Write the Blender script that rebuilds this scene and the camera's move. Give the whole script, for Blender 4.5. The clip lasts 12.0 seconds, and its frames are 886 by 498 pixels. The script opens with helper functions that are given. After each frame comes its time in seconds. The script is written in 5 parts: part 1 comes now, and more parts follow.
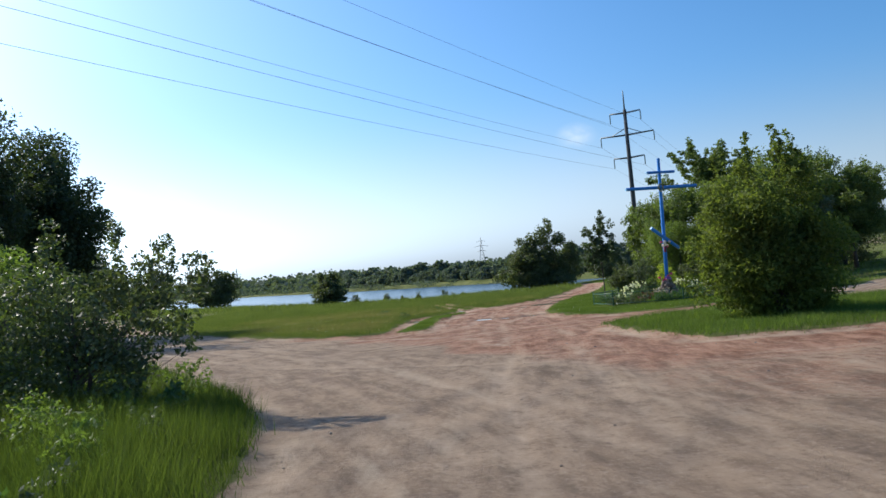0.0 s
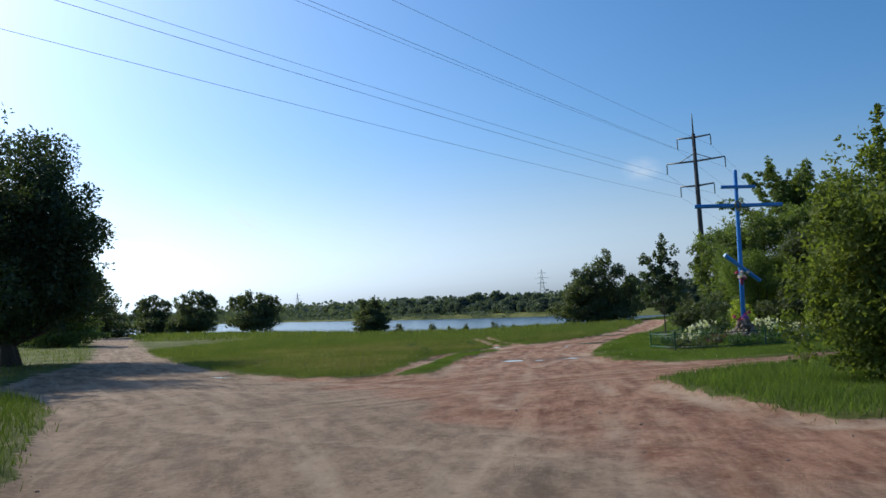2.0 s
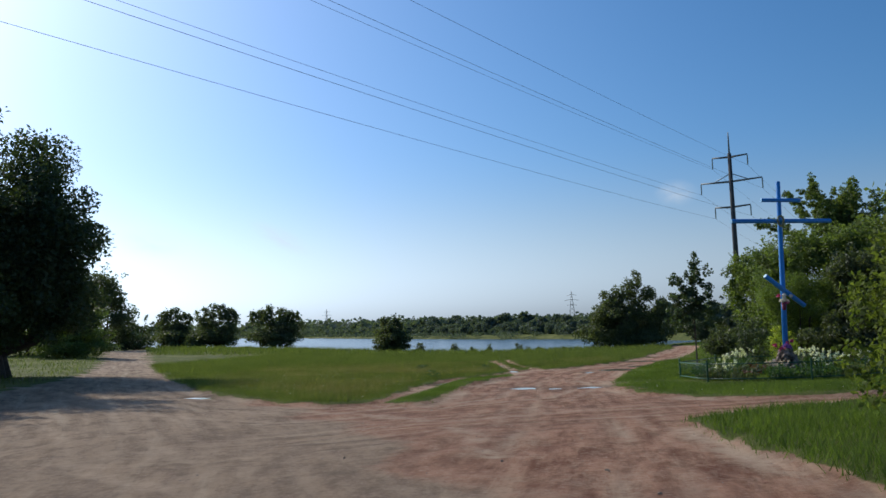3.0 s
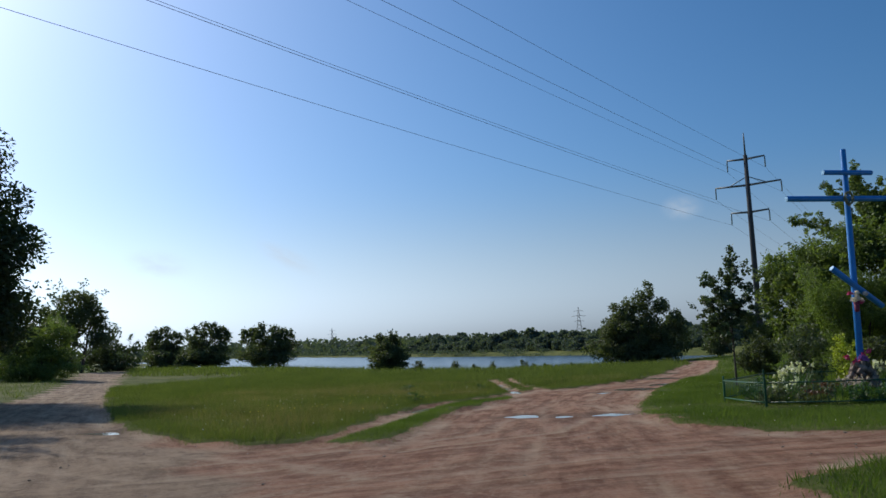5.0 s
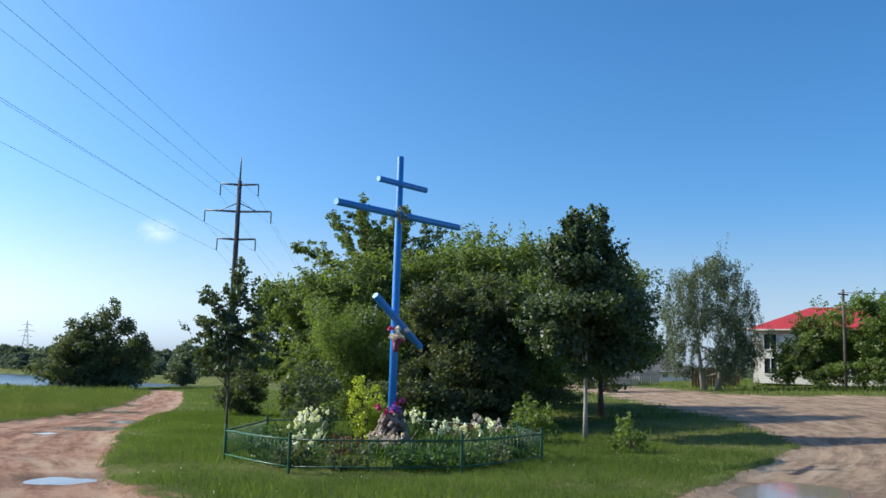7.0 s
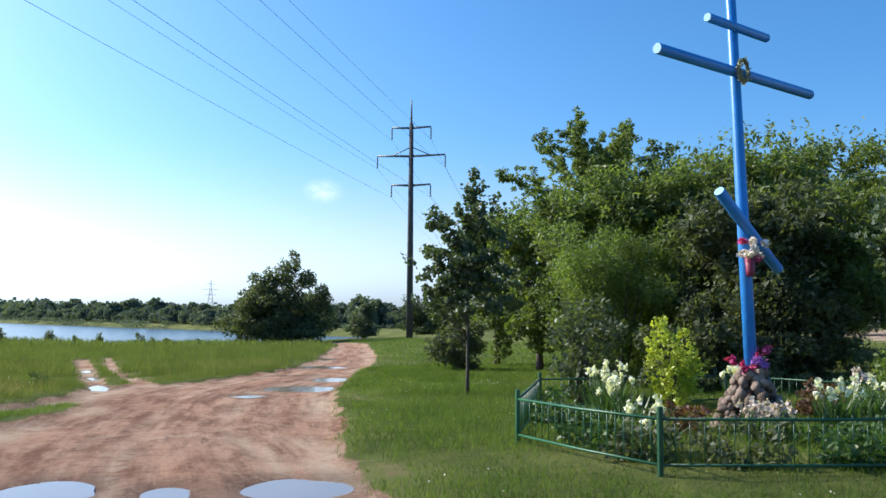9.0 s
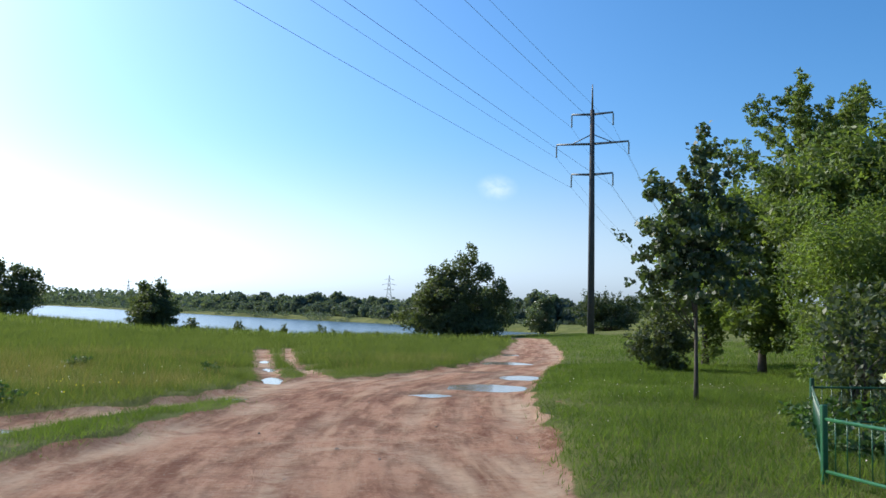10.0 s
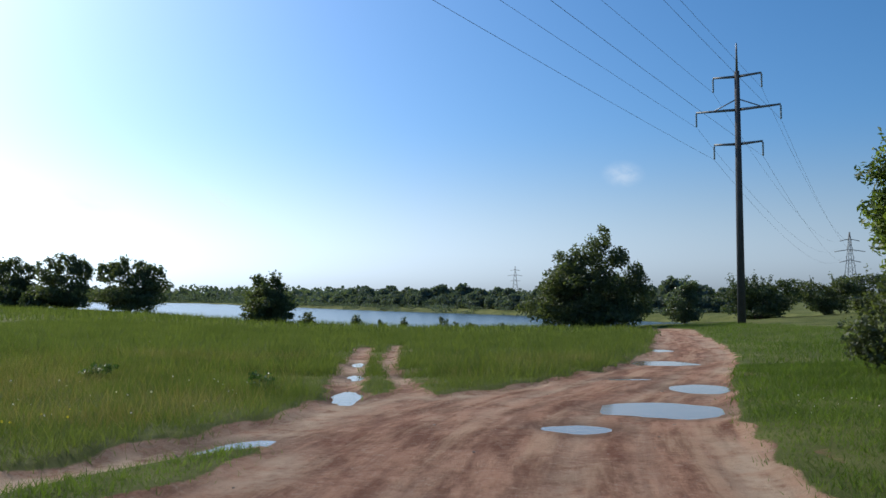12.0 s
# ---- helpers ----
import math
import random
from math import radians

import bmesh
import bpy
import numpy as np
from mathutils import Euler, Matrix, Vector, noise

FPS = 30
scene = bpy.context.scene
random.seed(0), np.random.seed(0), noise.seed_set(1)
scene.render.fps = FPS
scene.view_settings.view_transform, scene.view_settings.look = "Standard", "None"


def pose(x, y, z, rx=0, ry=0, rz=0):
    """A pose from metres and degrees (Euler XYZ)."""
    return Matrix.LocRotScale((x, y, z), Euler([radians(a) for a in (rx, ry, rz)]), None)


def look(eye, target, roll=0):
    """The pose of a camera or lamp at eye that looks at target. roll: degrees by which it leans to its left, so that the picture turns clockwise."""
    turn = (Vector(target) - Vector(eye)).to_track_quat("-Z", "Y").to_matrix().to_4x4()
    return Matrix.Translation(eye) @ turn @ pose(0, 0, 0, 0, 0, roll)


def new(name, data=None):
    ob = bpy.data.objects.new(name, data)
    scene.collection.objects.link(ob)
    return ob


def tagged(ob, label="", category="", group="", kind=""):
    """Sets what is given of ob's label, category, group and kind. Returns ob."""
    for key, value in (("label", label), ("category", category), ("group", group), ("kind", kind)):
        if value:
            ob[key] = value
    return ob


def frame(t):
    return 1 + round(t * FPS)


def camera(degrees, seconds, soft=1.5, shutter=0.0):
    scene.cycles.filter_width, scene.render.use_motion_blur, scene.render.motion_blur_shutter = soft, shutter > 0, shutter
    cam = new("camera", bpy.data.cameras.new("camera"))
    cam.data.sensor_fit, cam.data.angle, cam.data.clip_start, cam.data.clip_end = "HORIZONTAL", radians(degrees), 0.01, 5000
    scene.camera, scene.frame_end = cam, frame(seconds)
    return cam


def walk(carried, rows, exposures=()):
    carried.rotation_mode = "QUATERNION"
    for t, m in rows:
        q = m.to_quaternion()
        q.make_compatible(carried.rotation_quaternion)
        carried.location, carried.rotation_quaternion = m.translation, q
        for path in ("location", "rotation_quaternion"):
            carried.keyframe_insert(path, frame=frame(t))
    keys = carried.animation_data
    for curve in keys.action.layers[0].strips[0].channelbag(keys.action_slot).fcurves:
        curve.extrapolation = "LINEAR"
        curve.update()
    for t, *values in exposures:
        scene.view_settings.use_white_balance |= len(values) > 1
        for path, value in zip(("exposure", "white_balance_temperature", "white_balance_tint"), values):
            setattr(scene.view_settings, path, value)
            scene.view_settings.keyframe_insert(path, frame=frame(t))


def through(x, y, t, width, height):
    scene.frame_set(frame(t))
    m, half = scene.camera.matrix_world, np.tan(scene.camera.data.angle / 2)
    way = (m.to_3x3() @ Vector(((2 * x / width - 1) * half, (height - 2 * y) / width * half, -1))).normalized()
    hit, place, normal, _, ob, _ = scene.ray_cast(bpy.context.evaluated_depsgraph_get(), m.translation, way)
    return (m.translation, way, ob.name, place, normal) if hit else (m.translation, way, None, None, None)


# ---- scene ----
cam = camera(54.0, 12.0)
PATH = [
    (0, (-0.131, -2.005, 1.652), (-0.132, -0.006, 1.704), -5.4),
    (0.5, (0.209, -0.29, 1.623), (0.189, 1.708, 1.69), -2.7),
    (1, (0.596, 1.484, 1.545), (0.561, 3.482, 1.626), -3.1),
    (1.5, (0.954, 3.265, 1.493), (0.898, 5.262, 1.596), -4.2),
    (2, (1.248, 4.942, 1.467), (1.111, 6.933, 1.599), -3.5),
    (2.5, (1.484, 6.591, 1.451), (1.3, 8.576, 1.61), -3.3),
    (3, (1.82, 8.094, 1.423), (1.615, 10.076, 1.603), -2.1),
    (5, (1.93, 14.492, 1.218), (1.714, 16.467, 1.439), -2.7),
    (5.5, (1.79, 16.492, 1.228), (1.963, 18.474, 1.433), -0.9),
    (6, (2.035, 18.194, 1.238), (2.709, 20.066, 1.443), 2.1),
    (6.5, (2.225, 19.658, 1.282), (3.147, 21.415, 1.534), 1.9),
    (8.5, (2.258, 26.228, 1.073), (3.11, 28.012, 1.377), -0.0),
    (9, (2.339, 27.783, 1.015), (2.933, 29.687, 1.168), 0.4),
    (9.5, (2.362, 29.319, 0.899), (2.812, 31.262, 1.055), -0.0),
    (10, (2.47, 30.844, 0.853), (2.675, 32.829, 0.992), 1.1),
    (10.5, (2.621, 32.44, 0.785), (2.629, 34.438, 0.882), -0.1),
    (11, (2.7, 34.229, 0.748), (2.813, 36.224, 0.835), 0.1),
    (11.5, (2.797, 35.783, 0.683), (2.834, 37.78, 0.775), 1.1),
    (12, (2.856, 37.236, 0.733), (2.774, 39.231, 0.85), 0.0),
]
EXPOSURES = [(0, 0.0), (0.5, -0.15), (1, -0.25), (2.5, -0.47), (3.2, -0.6), (5, -0.8), (5.5, -0.87), (6, -0.36), (6.5, 0.08), (8.5, 0.38), (9, 0.43), (9.5, 0.37), (10, 0.18), (10.5, -0.12), (11, -0.22), (12, -0.35)]
walk(cam, [(t, look(eye, target, roll)) for t, eye, target, roll in PATH], [(t, stops, 5850, 8) for t, stops in EXPOSURES])

# ---- light: morning sun from the left, clear sky ----
SUN_AZ, SUN_EL = -52.0, 35.0      # degrees clockwise from +y, degrees above the horizon
world = bpy.data.worlds.new("world")
scene.world = world
world.use_nodes = True
_n = world.node_tree.nodes
_sky = _n.new("ShaderNodeTexSky")
_sky.sky_type = "NISHITA"
_sky.sun_disc = False
_sky.sun_elevation, _sky.sun_rotation = radians(SUN_EL), radians(SUN_AZ)
_sky.altitude = 900
_sky.air_density, _sky.dust_density, _sky.ozone_density = 0.95, 3.0, 4.0
_n["Background"].inputs["Strength"].default_value = 0.155
_hs = _n.new("ShaderNodeHueSaturation")
_hs.inputs["Hue"].default_value = 0.495
_hs.inputs["Saturation"].default_value = 1.22
world.node_tree.links.new(_sky.outputs[0], _hs.inputs["Color"])
SUN_WAY = Vector((math.sin(radians(SUN_AZ)) * math.cos(radians(SUN_EL)), math.cos(radians(SUN_AZ)) * math.cos(radians(SUN_EL)), math.sin(radians(SUN_EL))))


def hazy_sky(colour):
    """Morning haze: the sky brightens towards the sun and pales evenly towards the horizon."""
    lk = world.node_tree.links
    tc, dot, up = _n.new("ShaderNodeTexCoord"), _n.new("ShaderNodeVectorMath"), _n.new("ShaderNodeSeparateXYZ")
    dot.operation = "DOT_PRODUCT"
    dot.inputs[1].default_value = SUN_WAY
    lk.new(tc.outputs["Generated"], dot.inputs[0])
    lk.new(tc.outputs["Generated"], up.inputs[0])
    near = _n.new("ShaderNodeMath")
    near.operation, near.use_clamp = "MAXIMUM", True
    lk.new(dot.outputs["Value"], near.inputs[0])
    near.inputs[1].default_value = 0.0
    power = _n.new("ShaderNodeMath")
    power.operation = "POWER"
    lk.new(near.outputs[0], power.inputs[0])
    power.inputs[1].default_value = 3.0
    gain = _n.new("ShaderNodeMath")
    gain.operation = "MULTIPLY_ADD"
    lk.new(power.outputs[0], gain.inputs[0])
    gain.inputs[1].default_value, gain.inputs[2].default_value = 0.56, 0.95
    lum = _n.new("ShaderNodeRGBToBW")
    lk.new(colour, lum.inputs[0])
    pale = _n.new("ShaderNodeVectorMath")
    pale.operation = "SCALE"
    pale.inputs[0].default_value = (1.08, 1.23, 1.38)
    lk.new(lum.outputs[0], pale.inputs["Scale"])
    low = _n.new("ShaderNodeMapRange")
    low.interpolation_type = "SMOOTHERSTEP"
    low.inputs[1].default_value, low.inputs[2].default_value, low.inputs[3].default_value, low.inputs[4].default_value = 0.0, 0.22, 0.8, 0.0
    lk.new(up.outputs["Z"], low.inputs[0])
    mix = _n.new("ShaderNodeMix")
    mix.data_type = "RGBA"
    lk.new(low.outputs[0], mix.inputs[0])
    lk.new(colour, mix.inputs[6])
    lk.new(pale.outputs[0], mix.inputs[7])
    out = _n.new("ShaderNodeVectorMath")
    out.operation = "SCALE"
    lk.new(mix.outputs[2], out.inputs[0])
    lk.new(gain.outputs[0], out.inputs["Scale"])
    return out.outputs[0]


world.node_tree.links.new(hazy_sky(_hs.outputs[0]), _n["Background"].inputs["Color"])
_sd = bpy.data.lights.new("sun", "SUN")
_sd.energy, _sd.angle, _sd.color = 4.9, radians(0.5), (1.0, 0.88, 0.7)
_so = new("sun", _sd)
_so.matrix_world = look(SUN_WAY * 200, (0, 0, 0))


# ---- materials ----
def node_mat(name):
    m = bpy.data.materials.new(name)
    m.use_nodes = True
    return m, m.node_tree.nodes, m.node_tree.links, m.node_tree.nodes["Principled BSDF"]


def mixrgb(nodes, links, fac, a, b, blend="MIX"):
    """A colour mix; fac, a and b are sockets or values."""
    mx = nodes.new("ShaderNodeMix")
    mx.data_type, mx.blend_type = "RGBA", blend
    for sock, v in ((mx.inputs[0], fac), (mx.inputs[6], a), (mx.inputs[7], b)):
        if isinstance(v, bpy.types.NodeSocket):
            links.new(v, sock)
        elif isinstance(v, (int, float)):
            sock.default_value = v
        else:
            sock.default_value = (*v, 1)
    return mx.outputs[2]


def noise_tex(nodes, links, scale, detail=4.0, rough=0.6, vec=None, stretch=None):
    tc = nodes.new("ShaderNodeTexCoord")
    src = tc.outputs["Object"] if vec is None else vec
    if stretch:
        mp = nodes.new("ShaderNodeMapping")
        mp.inputs["Scale"].default_value = stretch
        links.new(src, mp.inputs[0])
        src = mp.outputs[0]
    t = nodes.new("ShaderNodeTexNoise")
    t.inputs["Scale"].default_value, t.inputs["Detail"].default_value, t.inputs["Roughness"].default_value = scale, detail, rough
    links.new(src, t.inputs["Vector"])
    return t.outputs[0]


def ramp(nodes, links, src, lo, hi):
    r = nodes.new("ShaderNodeMapRange")
    r.inputs[1].default_value, r.inputs[2].default_value = lo, hi
    r.interpolation_type = "SMOOTHSTEP"
    links.new(src, r.inputs[0])
    return r.outputs[0]


def maths(nodes, links, op, a, b):
    m = nodes.new("ShaderNodeMath")
    m.operation = op
    for i, v in enumerate((a, b)):
        if isinstance(v, bpy.types.NodeSocket):
            links.new(v, m.inputs[i])
        else:
            m.inputs[i].default_value = v
    return m.outputs[0]


def bump(nodes, links, bsdf, src, strength, dist):
    b = nodes.new("ShaderNodeBump")
    b.inputs["Strength"].default_value, b.inputs["Distance"].default_value = strength, dist
    links.new(src, b.inputs["Height"])
    links.new(b.outputs[0], bsdf.inputs["Normal"])


def plain(name, col, rough=0.6, metal=0.0, vary=0.25, scale=6.0, relief=0.2, second=None):
    """A surface with grain at two scales and fine relief."""
    m, n, l, b = node_mat(name)
    n1, n2 = noise_tex(n, l, scale), noise_tex(n, l, scale * 9)
    f = maths(n, l, "MULTIPLY", maths(n, l, "ADD", n1, n2), 0.5)
    dark = tuple(c * (1 - vary) for c in col)
    light = tuple(min(1, c * (1 + vary)) for c in (second or col))
    l.new(mixrgb(n, l, ramp(n, l, f, 0.32, 0.68), dark, light), b.inputs["Base Color"])
    b.inputs["Roughness"].default_value, b.inputs["Metallic"].default_value = rough, metal
    if relief:
        bump(n, l, b, n2, relief, 0.01)
    return m


def leaf_mat(name, dark, light, through=0.35, gloss=0.45):
    """Leaves: each its own shade, some light coming through."""
    m, n, l, b = node_mat(name)
    g = n.new("ShaderNodeNewGeometry")
    big = noise_tex(n, l, 0.55, 2.0)
    f = maths(n, l, "ADD", maths(n, l, "MULTIPLY", g.outputs["Random Per Island"], 0.55), maths(n, l, "MULTIPLY", ramp(n, l, big, 0.35, 0.65), 0.45))
    col = mixrgb(n, l, f, dark, light)
    l.new(col, b.inputs["Base Color"])
    b.inputs["Roughness"].default_value = gloss
    b.inputs["Specular IOR Level"].default_value = 0.5 if gloss < 0.7 else 0.12
    tr = n.new("ShaderNodeBsdfTranslucent")
    l.new(mixrgb(n, l, 1.0, col, (1.5, 1.6, 0.6), "MULTIPLY"), tr.inputs["Color"])
    mx = n.new("ShaderNodeMixShader")
    mx.inputs[0].default_value = through
    l.new(b.outputs[0], mx.inputs[1])
    l.new(tr.outputs[0], mx.inputs[2])
    l.new(mx.outputs[0], n["Material Output"].inputs["Surface"])
    return m


def ground_mat():
    m, n, l, b = node_mat("ground_soil_and_turf")
    at = {}
    for key in ("dirt", "red", "wet", "pale"):
        a = n.new("ShaderNodeAttribute")
        a.attribute_name = key
        at[key] = a.outputs["Fac"]
    fine, mid, big = noise_tex(n, l, 11, 8, 0.8), noise_tex(n, l, 2.2, 9, 0.74), noise_tex(n, l, 0.28, 3)
    # streaks that run along the lanes
    tracks, patch = 0.5, 0.5
    for i in range(3):
        a = n.new("ShaderNodeAttribute")
        a.attribute_name = "lane_%d" % i
        w = n.new("ShaderNodeAttribute")
        w.attribute_name = "lane_weight_%d" % i
        broad = noise_tex(n, l, 1.0, 5, 0.62, vec=a.outputs["Vector"], stretch=(2.1, 0.11, 1))
        narrow = noise_tex(n, l, 1.0, 4, 0.6, vec=a.outputs["Vector"], stretch=(4.6, 0.34, 1))
        lumps = noise_tex(n, l, 1.0, 8, 0.7, vec=a.outputs["Vector"], stretch=(2.3, 0.5, 1))
        patch = maths(n, l, "ADD", patch, maths(n, l, "MULTIPLY", maths(n, l, "SUBTRACT", lumps, 0.5), w.outputs["Fac"]))
        st = maths(n, l, "ADD", maths(n, l, "MULTIPLY", broad, 1.7), maths(n, l, "MULTIPLY", narrow, 0.4))
        tracks = maths(n, l, "ADD", tracks, maths(n, l, "MULTIPLY", maths(n, l, "SUBTRACT", st, 1.05), w.outputs["Fac"]))
    grit = noise_tex(n, l, 55, 3, 0.8)
    crust = noise_tex(n, l, 0.9, 7, 0.72, stretch=(1.0, 1.5, 1))
    # turf under the blades
    turf = mixrgb(n, l, ramp(n, l, mid, 0.3, 0.7), (0.065, 0.082, 0.018), (0.135, 0.15, 0.035))
    turf = mixrgb(n, l, ramp(n, l, big, 0.4, 0.7), turf, (0.165, 0.172, 0.05))
    # pale sandy earth
    sand = mixrgb(n, l, ramp(n, l, patch, 0.38, 0.62), (0.182, 0.127, 0.085), (0.385, 0.275, 0.181))
    sand = mixrgb(n, l, maths(n, l, "MULTIPLY", ramp(n, l, tracks, 0.5, 0.8), 0.7), sand, (0.49, 0.378, 0.263))
    sand = mixrgb(n, l, maths(n, l, "MULTIPLY", ramp(n, l, tracks, 0.46, 0.22), 0.6), sand, (0.215, 0.15, 0.105))
    sand = mixrgb(n, l, maths(n, l, "MULTIPLY", ramp(n, l, crust, 0.58, 0.7), 0.4), sand, (0.17, 0.12, 0.085))
    sand = mixrgb(n, l, maths(n, l, "MULTIPLY", ramp(n, l, grit, 0.56, 0.72), 0.5), sand, (0.16, 0.125, 0.1))
    # crushed red brick
    red = mixrgb(n, l, ramp(n, l, patch, 0.39, 0.61), (0.185, 0.084, 0.047), (0.435, 0.245, 0.155))
    red = mixrgb(n, l, maths(n, l, "MULTIPLY", ramp(n, l, tracks, 0.52, 0.78), 0.75), red, (0.5, 0.325, 0.205))
    red = mixrgb(n, l, maths(n, l, "MULTIPLY", ramp(n, l, tracks, 0.46, 0.2), 0.55), red, (0.18, 0.078, 0.046))
    red = mixrgb(n, l, maths(n, l, "MULTIPLY", ramp(n, l, crust, 0.53, 0.64), 0.6), red, (0.2, 0.085, 0.05))
    red = mixrgb(n, l, maths(n, l, "MULTIPLY", ramp(n, l, grit, 0.55, 0.72), 0.45), red, (0.15, 0.08, 0.06))
    rw = ramp(n, l, maths(n, l, "ADD", at["red"], maths(n, l, "MULTIPLY", maths(n, l, "SUBTRACT", mid, 0.5), 0.9)), 0.25, 0.8)
    road = mixrgb(n, l, rw, sand, red)
    road = mixrgb(n, l, maths(n, l, "MULTIPLY", at["pale"], ramp(n, l, mid, 0.32, 0.58)), road, (0.52, 0.39, 0.27))
    road = mixrgb(n, l, maths(n, l, "MULTIPLY", at["wet"], 0.6), road, (0.13, 0.085, 0.06))
    vein = noise_tex(n, l, 1.1, 5, 0.62, stretch=(1.25, 0.7, 1))
    vein = ramp(n, l, maths(n, l, "ABSOLUTE", maths(n, l, "SUBTRACT", vein, 0.5), 0), 0.028, 0.004)
    road = mixrgb(n, l, maths(n, l, "MULTIPLY", maths(n, l, "MULTIPLY", vein, ramp(n, l, big, 0.42, 0.62)), 0.22), road, (0.54, 0.4, 0.28))
    road = mixrgb(n, l, maths(n, l, "MULTIPLY", ramp(n, l, fine, 0.52, 0.66), 0.5), road, mixrgb(n, l, 1.0, road, (0.5, 0.47, 0.45), "MULTIPLY"))
    road = mixrgb(n, l, maths(n, l, "MULTIPLY", ramp(n, l, fine, 0.47, 0.34), 0.35), road, (0.55, 0.44, 0.33))
    edge = maths(n, l, "ADD", at["dirt"], maths(n, l, "MULTIPLY", maths(n, l, "SUBTRACT", maths(n, l, "ADD", maths(n, l, "MULTIPLY", fine, 0.5), maths(n, l, "MULTIPLY", mid, 0.5)), 0.5), 0.9))
    dw = ramp(n, l, edge, 0.4, 0.6)
    l.new(mixrgb(n, l, dw, turf, road), b.inputs["Base Color"])
    b.inputs["Roughness"].default_value = 0.92
    b.inputs["Specular IOR Level"].default_value = 0.12
    h = maths(n, l, "ADD", maths(n, l, "MULTIPLY", fine, 0.5), maths(n, l, "ADD", maths(n, l, "MULTIPLY", crust, 1.2), maths(n, l, "ADD", maths(n, l, "MULTIPLY", tracks, 0.4), maths(n, l, "MULTIPLY", grit, 0.3))))
    bump(n, l, b, h, 0.9, 0.09)
    return m


def water_mat(name, col, rough, scale, strength):
    m, n, l, b = node_mat(name)
    b.inputs["Base Color"].default_value = (*col, 1)
    b.inputs["Roughness"].default_value = rough
    b.inputs["IOR"].default_value = 1.33
    b.inputs["Specular IOR Level"].default_value = 0.5
    bump(n, l, b, noise_tex(n, l, scale, 4, 0.6, stretch=(1, 1.6, 1)), strength, 0.1)
    return m


GROUND = ground_mat()
LAKE = water_mat("lake_water", (0.07, 0.1, 0.12), 0.2, 0.7, 0.14)
PUDDLE = water_mat("puddle_water", (0.25, 0.205, 0.165), 0.05, 3.0, 0.02)
GRASS = leaf_mat("grass_blades", (0.078, 0.106, 0.032), (0.165, 0.194, 0.068), 0.42, 0.8)
VERGEGRASS = leaf_mat("verge_grass_blades", (0.066, 0.104, 0.024), (0.145, 0.196, 0.052), 0.45, 0.8)
DRYGRASS = leaf_mat("grass_seed_heads", (0.17, 0.14, 0.06), (0.34, 0.29, 0.15), 0.3, 0.9)
TALLGRASS = leaf_mat("tall_grass_blades", (0.036, 0.06, 0.014), (0.11, 0.142, 0.038), 0.45, 0.8)
BARK = plain("bark", (0.085, 0.068, 0.055), 0.9, vary=0.4, scale=8, relief=0.6)
PALEBARK = plain("pale_bark", (0.32, 0.29, 0.25), 0.85, vary=0.3, scale=8, relief=0.4)
L_MAPLE = leaf_mat("maple_leaves", (0.04, 0.064, 0.032), (0.115, 0.15, 0.07), 0.33, 0.5)
L_LOCUST = leaf_mat("grove_leaves", (0.06, 0.092, 0.026), (0.2, 0.25, 0.075), 0.45, 0.55)
L_FRONT = leaf_mat("front_shrub_leaves", (0.065, 0.095, 0.025), (0.2, 0.235, 0.065), 0.42, 0.7)
L_LIGHT = leaf_mat("light_green_leaves", (0.085, 0.13, 0.03), (0.2, 0.26, 0.07), 0.45, 0.6)
L_DARK = leaf_mat("dark_leaves", (0.056, 0.073, 0.038), (0.13, 0.152, 0.072), 0.4, 0.6)
L_WILLOW = leaf_mat("willow_leaves", (0.035, 0.055, 0.022), (0.085, 0.11, 0.045), 0.3, 0.6)
L_OLIVE = leaf_mat("grey_green_leaves", (0.05, 0.072, 0.03), (0.14, 0.165, 0.08), 0.35, 0.5)
L_BIRCH = leaf_mat("birch_leaves", (0.06, 0.085, 0.05), (0.15, 0.18, 0.11))
# greyed and lightened: distance haze put into the leaf colour
L_FAR = leaf_mat("hazed_far_leaves", (0.095, 0.12, 0.1), (0.165, 0.195, 0.15), 0.25, 0.8)
L_LIME = leaf_mat("golden_leaves", (0.3, 0.36, 0.03), (0.55, 0.58, 0.08))
L_BED = leaf_mat("bed_plants", (0.035, 0.075, 0.02), (0.11, 0.18, 0.05))
L_RED = leaf_mat("reddish_leaves", (0.1, 0.05, 0.03), (0.2, 0.1, 0.06))
IRIS_W = leaf_mat("pale_iris_petals", (0.74, 0.72, 0.54), (0.88, 0.87, 0.77), 0.25, 0.6)
IRIS_P = leaf_mat("dusky_iris_petals", (0.5, 0.4, 0.42), (0.72, 0.62, 0.6), 0.25, 0.6)
BLUE = plain("blue_gloss_paint", (0.032, 0.205, 0.56), 0.35, vary=0.12, scale=3, relief=0.1)
# bar ends: the cross's blue made paler, sunlight put into the colour
SUNLITBLUE = plain("sunlit_blue_end", (0.3, 0.55, 0.78), 0.5, vary=0.1, scale=5, relief=0.1)
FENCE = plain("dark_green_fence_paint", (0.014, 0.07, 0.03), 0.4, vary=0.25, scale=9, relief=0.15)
# lighter copy of the fence green, for the first panel only
FENCE_LIGHTER = plain("lighter_green_fence", (0.024, 0.11, 0.045), 0.4, vary=0.25, scale=9, relief=0.15)
STONE = plain("fieldstone", (0.12, 0.085, 0.06), 0.85, vary=0.55, scale=5, relief=0.5)


